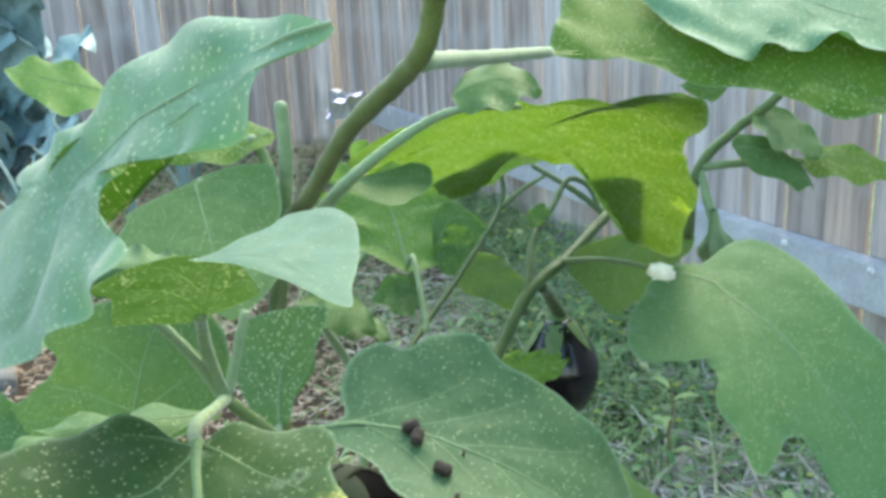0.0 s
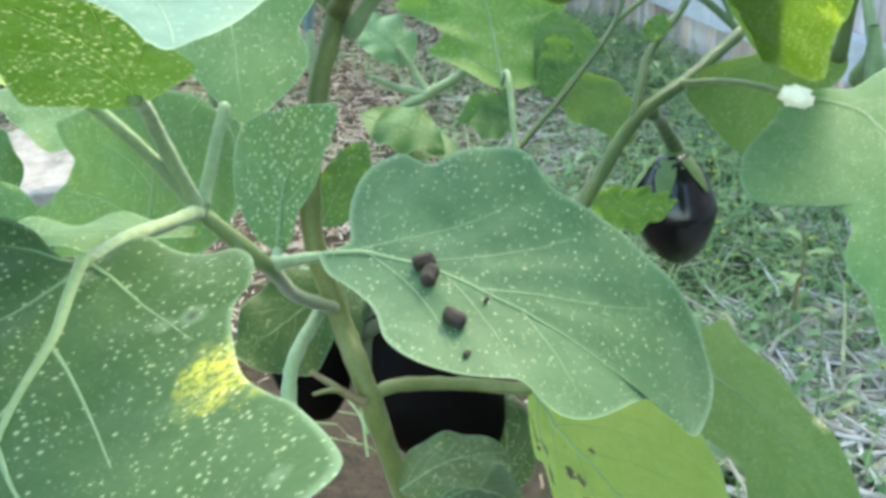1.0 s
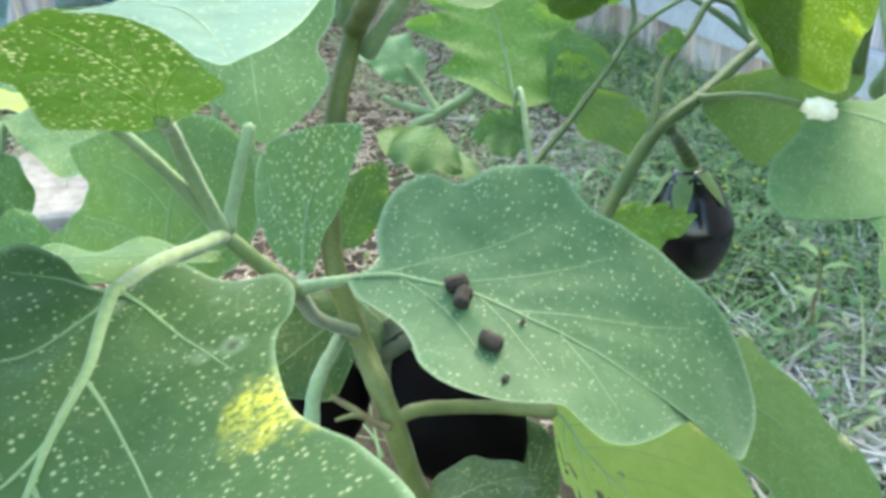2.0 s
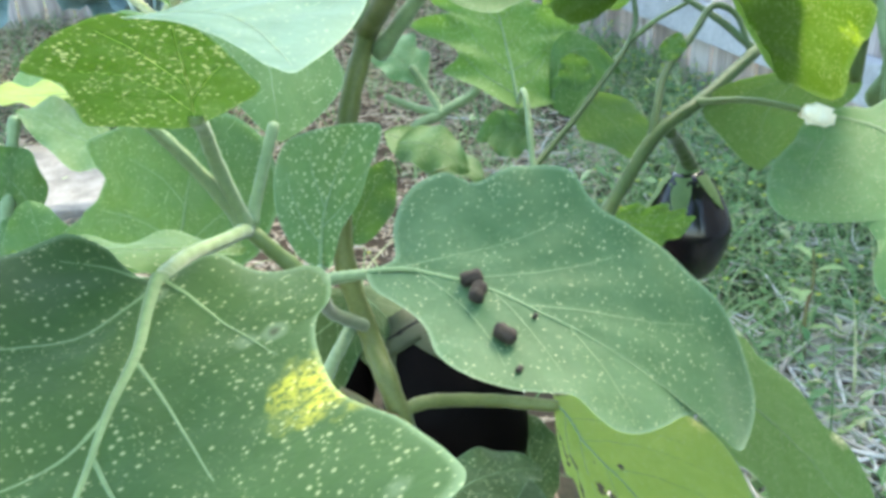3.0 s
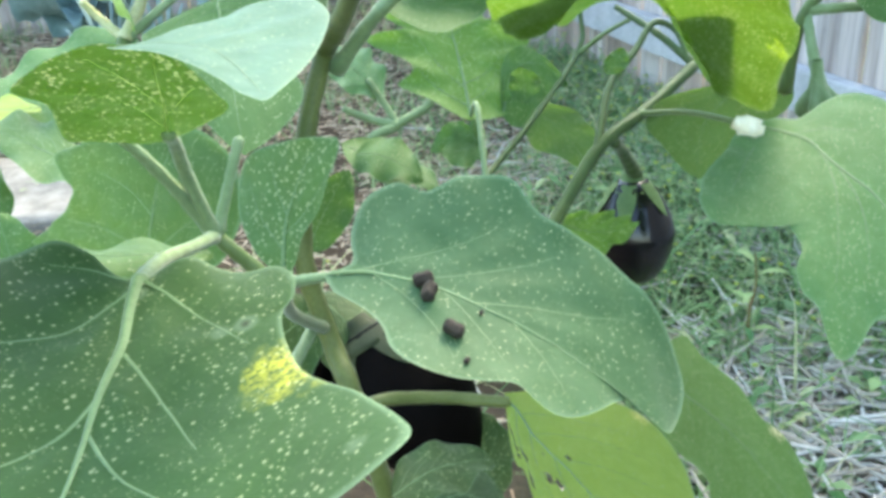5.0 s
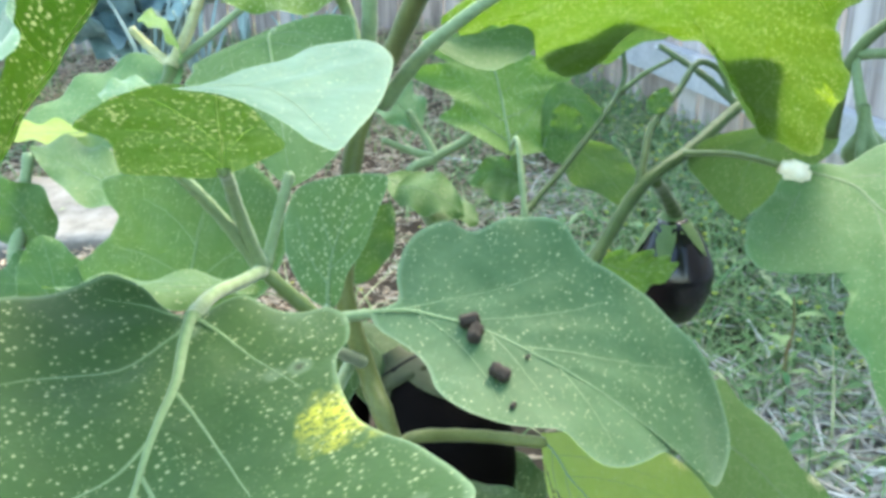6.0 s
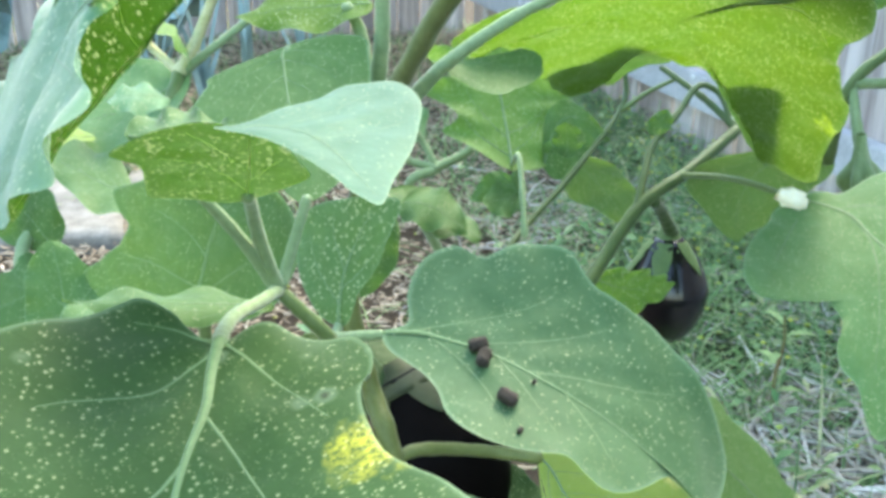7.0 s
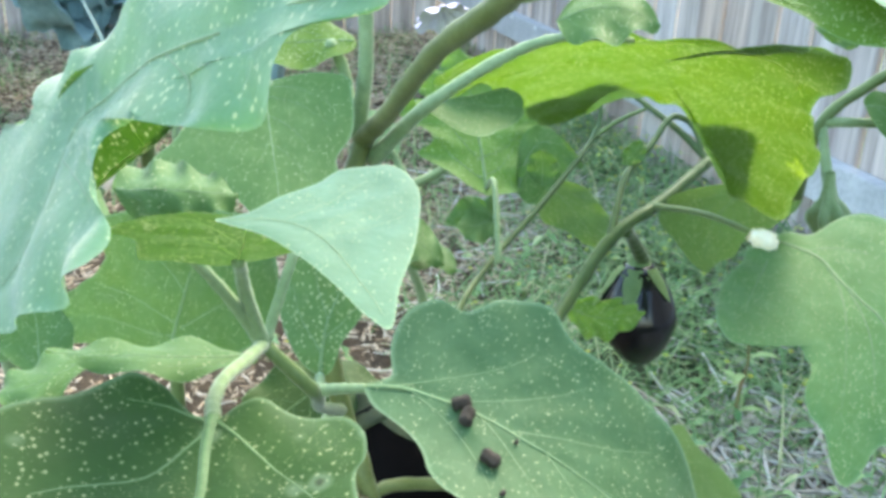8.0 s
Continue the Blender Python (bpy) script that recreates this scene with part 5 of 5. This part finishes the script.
leaf(left, (-0.396, 0.852, 0.499), (-0.424, 0.835, 0.494), (-0.457, 0.824, 0.505), (-0.438, 0.859, 0.503), (-0.415, 0.821, 0.484), leaf_shade, lobe=0.1, waves=2, cord=0.1)
leaf(main, (0.003, 1.000, 0.488), (0.002, 1.007, 0.505), (-0.001, 1.004, 0.524), (-0.014, 1.005, 0.505), (0.019, 1.009, 0.506), leaf_plain, lobe=0.04, waves=2, cord=0.1)
leaf(main, (0.083, 0.999, 0.516), (0.092, 1.005, 0.528), (0.100, 1.011, 0.539), (0.083, 1.006, 0.532), (0.103, 1.004, 0.523), leaf_plain, lobe=0.04, waves=2, cord=0.1)
leaf(main, (-0.038, 1.011, 0.450), (-0.057, 0.994, 0.441), (-0.082, 0.980, 0.441), (-0.057, 1.014, 0.461), (-0.052, 0.978, 0.427), leaf_plain, lobe=0.06, waves=2, cord=0.1)
leaf(main, (-0.130, 0.804, 0.501), (-0.102, 0.796, 0.501), (-0.072, 0.782, 0.487), (-0.099, 0.822, 0.510), (-0.111, 0.779, 0.490), leaf_plain, lobe=0.06, waves=2, cord=0.1)
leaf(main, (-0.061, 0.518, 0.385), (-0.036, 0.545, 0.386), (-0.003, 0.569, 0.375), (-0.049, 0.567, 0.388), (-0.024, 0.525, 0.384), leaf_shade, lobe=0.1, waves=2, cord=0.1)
leaf(main, (-0.159, 0.733, 0.448), (-0.143, 0.752, 0.481), (-0.128, 0.765, 0.502), (-0.160, 0.749, 0.482), (-0.127, 0.747, 0.465), leaf_plain, lobe=0.05, waves=2, cord=0.1)
leaf(main, (-0.201, 0.480, 0.648), (-0.167, 0.470, 0.654), (-0.141, 0.480, 0.650), (-0.182, 0.500, 0.657), (-0.162, 0.460, 0.637), leaf_plain, lobe=0.14, waves=3, cord=0.2, ripple=0.004)
# (leaves end)

# ---- fruit, bud and flower ----
eggplant(main, (0.118, 1.055, 0.386), (0.06, -0.05, -1), 0.124, 0.0450, "glossy black-purple egg-shaped eggplant")
eggplant(main, (-0.128, 0.77, 0.353), (0.55, -0.34, -0.76), 0.15, 0.058, "large black eggplant hanging low in the shade", skin=fruit_shaded)
# this last one is an added dark body, filling the dark gap behind the stalks
eggplant(main, (-0.19, 0.76, 0.37), (0.05, -0.2, -1), 0.11, 0.036, "dark egg-shaped body filling the gap behind the stalks", cap=False, skin=fruit_shaded)


def sun_fleck(place):
    """Direct sun on the joint between leaf blade and stalk, built as a small uneven pale knob."""
    bm = bmesh.new()
    bmesh.ops.create_cube(bm, size=1.0)
    bmesh.ops.bevel(bm, geom=list(bm.edges), offset=0.22, segments=3, affect="EDGES")
    for q in bm.verts:
        q.co = Vector((q.co.x * 0.024, q.co.y * 0.012, q.co.z * 0.018)) * (1 + 0.25 * noise.noise(q.co * 2.3))
        q.co = Matrix.Rotation(0.35, 3, "Y") @ q.co + Vector(place)
    me = bpy.data.meshes.new("leaf_scar")
    bm.to_mesh(me)
    bm.free()
    part("leaf_scar", smooth(me), sun_fleck_cream, main, "sunlit spot at the joint of leaf and stalk, built as a pale knob")


sun_fleck((0.182, 0.797, 0.526))


def flower_bud(place, axis):
    """A closed drooping bud in its ribbed green calyx."""
    v, f = [], []
    ax = Vector(axis).normalized()
    x = ax.cross(Vector((0, 1, 0.2))).normalized()
    y = ax.cross(x)
    rows = [(-0.030, 0.0065), (-0.018, 0.008), (-0.006, 0.011), (0.001, 0.0165), (0.008, 0.0205), (0.015, 0.0205), (0.022, 0.0165), (0.030, 0.0125), (0.034, 0.006)]
    for h, r in rows:
        for k in range(30):
            a = 2 * math.pi * k / 30
            rr = r * 0.72 * (1 + 0.42 * math.cos(6 * a) * min(1, max(0, (h + 0.01) / 0.02)))
            v.append(Vector(place) + ax * h + (x * math.cos(a) + y * math.sin(a)) * rr)
    for i in range(len(rows) - 1):
        for k in range(30):
            a, b = i * 30 + k, i * 30 + (k + 1) % 30
            f.append((a, b, b + 30, a + 30))
    f.append(tuple(range((len(rows) - 1) * 30, len(rows) * 30)))
    part("flower_bud", make_mesh("flower_bud", v, f), stem_pale, main, "closed green ribbed bud")


flower_bud((0.267, 0.933, 0.515), (0.15, 0.0, -1))


def blossom(place, axis, size):
    """A nodding lavender flower of five joined petals."""
    ax = Vector(axis).normalized()
    x = ax.cross(Vector((0.1, 0.2, 1))).normalized()
    y = ax.cross(x)
    v, f = [Vector(place)], []
    n = 60
    for ring in range(1, 6):
        s = ring / 5
        for k in range(n):
            a = 2 * math.pi * k / n
            r = size * s * (0.72 + 0.28 * abs(math.cos(2.5 * a)) ** 0.7)
            v.append(Vector(place) + (x * math.cos(a) + y * math.sin(a)) * r + ax * (size * 0.35 * s * s + 0.002 * math.sin(10 * a) * s))
    for k in range(n):
        f.append((0, 1 + k, 1 + (k + 1) % n))
        for ring in range(4):
            b = 1 + ring * n
            f.append((b + k, b + n + k, b + n + (k + 1) % n, b + (k + 1) % n))
    part("flower", make_mesh("flower", v, f), petal, main, "pale lavender nodding flower")


blossom((-0.085, 0.80, 0.690), (0.3, -0.5, -0.8), 0.024)


# ---- small things ----
def dropping(u, v, size, seed, turn):
    """A rough dark pellet left by a caterpillar, lying on the broad leaf."""
    bm = bmesh.new()
    bmesh.ops.create_icosphere(bm, subdivisions=3, radius=1.0)
    for q in bm.verts:
        n = noise.noise(q.co * 1.6 + Vector((seed, 0, 0))) * 0.14 + noise.noise(q.co * 5.5 + Vector((0, seed, 0))) * 0.10
        turn_by = math.atan2(q.co.y, q.co.z)
        across = math.hypot(q.co.y, q.co.z)
        full = (min(1.0, across * 1.5) / max(across, 0.05)) * 0.80
        groove = 1 - 0.16 * (0.5 - 0.5 * math.cos(6 * turn_by)) - 0.10 * abs(math.cos(3.2 * q.co.x)) ** 6
        q.co = Vector((q.co.x * 1.2, q.co.y * full * groove, q.co.z * full * groove * 0.95)) * size * (1 + n)
    me = bpy.data.meshes.new("dropping")
    bm.to_mesh(me)
    bm.free()
    smooth(me)
    me.materials.append(frass)
    p, nrm = broad.at(u, v), broad.facing(u, v)
    ob = new("dropping", me)
    ob.matrix_basis = Matrix.Translation(p + nrm * size * 0.72) @ nrm.to_track_quat("Z", "Y").to_matrix().to_4x4() @ Matrix.Rotation(turn, 4, "Z")
    tagged(ob, "dark brown caterpillar dropping on a leaf", "dropping", "droppings on the leaf")


for u, v, size, seed, turn in ((-0.0398, -0.0020, 0.0043, 1.0, 0.4), (-0.0366, -0.0098, 0.0045, 2.0, 1.4), (-0.0253, -0.0329, 0.0046, 3.0, 2.0), (-0.0196, -0.0496, 0.0016, 4.0, 0.1), (-0.0131, -0.0186, 0.0012, 5.0, 0.7)):
    dropping(u, v, size, seed, turn)


def flat_stone(place, sx, sy, sz):
    bm = bmesh.new()
    bmesh.ops.create_cube(bm, size=1.0)
    bmesh.ops.subdivide_edges(bm, edges=list(bm.edges), cuts=6, use_grid_fill=True)
    for q in bm.verts:
        q.co = Vector((q.co.x * sx, q.co.y * sy, (q.co.z + 0.5) * sz))
        q.co += Vector((noise.noise(q.co * 9), noise.noise(q.co * 9 + Vector((5, 0, 0))), 0.6 * noise.noise(q.co * 14))) * 0.025
    me = bpy.data.meshes.new("flat_stone")
    bm.to_mesh(me)
    bm.free()
    smooth(me)
    me.materials.append(stone_grey)
    ob = new("flat_stone", me)
    ob.matrix_basis = Matrix.Translation(place) @ Matrix.Rotation(0.3, 4, "Z")
    tagged(ob, "pale flat stone lying on the soil", "stone")


flat_stone((-1.12, 1.90, -0.02), 0.34, 0.42, 0.06)


def brassica_plant(place, size, seed):
    """A loose rosette of crinkled blue-green leaves on a short stalk."""
    rng = np.random.default_rng(seed)
    top = thing("cabbage_plant", place, "blue-green brassica with crinkled leaves by the fence", "plant", "brassicas in the bed")
    o = Vector(place)
    v, f = tube([o, o + Vector((0.01, 0, size * 0.5)), o + Vector((0, 0.01, size * 0.9))], [0.018, 0.016, 0.012], 10)
    part("stalk", make_mesh("stalk", v, f), leek, top)
    for k in range(40):
        a = k * 2.4 + rng.uniform(-0.3, 0.3)
        rise = rng.uniform(0.1, 1.1)
        d = Vector((math.cos(a) * math.cos(rise), math.sin(a) * math.cos(rise), math.sin(rise)))
        s = Vector((-math.sin(a), math.cos(a), 0))
        up = s.cross(d)
        ln = size * rng.uniform(0.26, 0.46)
        root = o + Vector((0, 0, size * rng.uniform(0.25, 0.9)))
        v, f = [], []
        for i in range(13):
            u = i / 12
            w = ln * 0.36 * math.sin(math.pi * max(0.03, u) ** 1.3) ** 0.7 + 0.004
            for j in range(9):
                q = j / 4 - 1
                p = root + d * ln * u + s * w * q - up * (ln * 0.35 * u * u - ln * 0.12 * q * q)
                p += up * ln * (0.16 * noise.noise(Vector((u * 6 + k, q * 3, seed))) + 0.08 * math.sin(9 * u + k) * q * q)
                v.append(p)
        for i in range(12):
            for j in range(8):
                m = i * 9 + j
                f.append((m, m + 1, m + 10, m + 9))
        part("leaf", make_mesh("leaf", v, f), brassica, top)


brassica_plant((-1.32, 2.75, 0.0), 0.74, 2)
brassica_plant((-1.75, 2.45, 0.0), 0.62, 3)


def leek_plant(place, size, seed):
    """Upright strap leaves fanning from a pale shank."""
    rng = np.random.default_rng(seed)
    top = thing("leek_plant", place, "blue-green leek with upright strap leaves", "plant", "leeks in the bed")
    o = Vector(place)
    v, f = tube([o, o + Vector((0, 0, size * 0.2)), o + Vector((0, 0, size * 0.35))], [0.012, 0.012, 0.014], 10)
    part("shank", make_mesh("shank", v, f), stem_pale, top)
    for k in range(6):
        a = (k % 2) * math.pi + rng.uniform(-0.4, 0.4) + seed
        d = Vector((math.cos(a), math.sin(a), 0))
        s = Vector((-d.y, d.x, 0))
        ln = size * rng.uniform(0.6, 1.0)
        lean = 0.06 + 0.06 * k
        v, f = [], []
        for i in range(11):
            u = i / 10
            w = 0.012 * (1 - u ** 3) + 0.001
            c = o + Vector((0, 0, size * 0.2)) + d * ln * lean * u * u + Vector((0, 0, ln * u * (1 - 0.35 * lean * u)))
            v += [c - s * w, c - d * 0.006, c + s * w]
        for i in range(10):
            for j in range(2):
                m = i * 3 + j
                f.append((m, m + 1, m + 4, m + 3))
        part("leaf", make_mesh("leaf", v, f), leek, top)


for i, (x, y) in enumerate(((-0.98, 2.16), (-0.93, 2.32), (-0.84, 2.40), (-0.72, 2.52))):
    leek_plant((x, y, 0.0), 0.46, i)



def weed_stalk(points, radius):
    """One tall bare weed with a few narrow leaves along it."""
    top = thing("weed", points[0], "thin upright weed stalk standing in the straw", "weed")
    c = spline(points, 16)
    v, f = tube(c, [radius * (1 - 0.6 * i / 16) for i in range(17)], 8, rough=0.1)
    part("stalk", make_mesh("stalk", v, f), stem_brown, top)
    for k, i in enumerate((4, 7, 9, 12, 14)):
        a = 2.1 * k
        d = Vector((math.cos(a), math.sin(a), 0.7)).normalized()
        s = Vector((-math.sin(a), math.cos(a), 0))
        v, f = [], []
        for m in range(7):
            u = m / 6
            w = 0.006 * math.sin(math.pi * (0.06 + 0.9 * u))
            p = c[i] + d * 0.055 * u - Vector((0, 0, 0.03 * u * u))
            v += [p - s * w, p - Vector((0, 0, 0.0015)), p + s * w]
        for m in range(6):
            for n in range(2):
                q = m * 3 + n
                f.append((q, q + 1, q + 4, q + 3))
        part("leaf", make_mesh("leaf", v, f), grass_mix, top)


weed_stalk([(0.314, 1.274, 0.0), (0.306, 1.271, 0.098), (0.312, 1.277, 0.15), (0.307, 1.277, 0.195)], 0.0038)
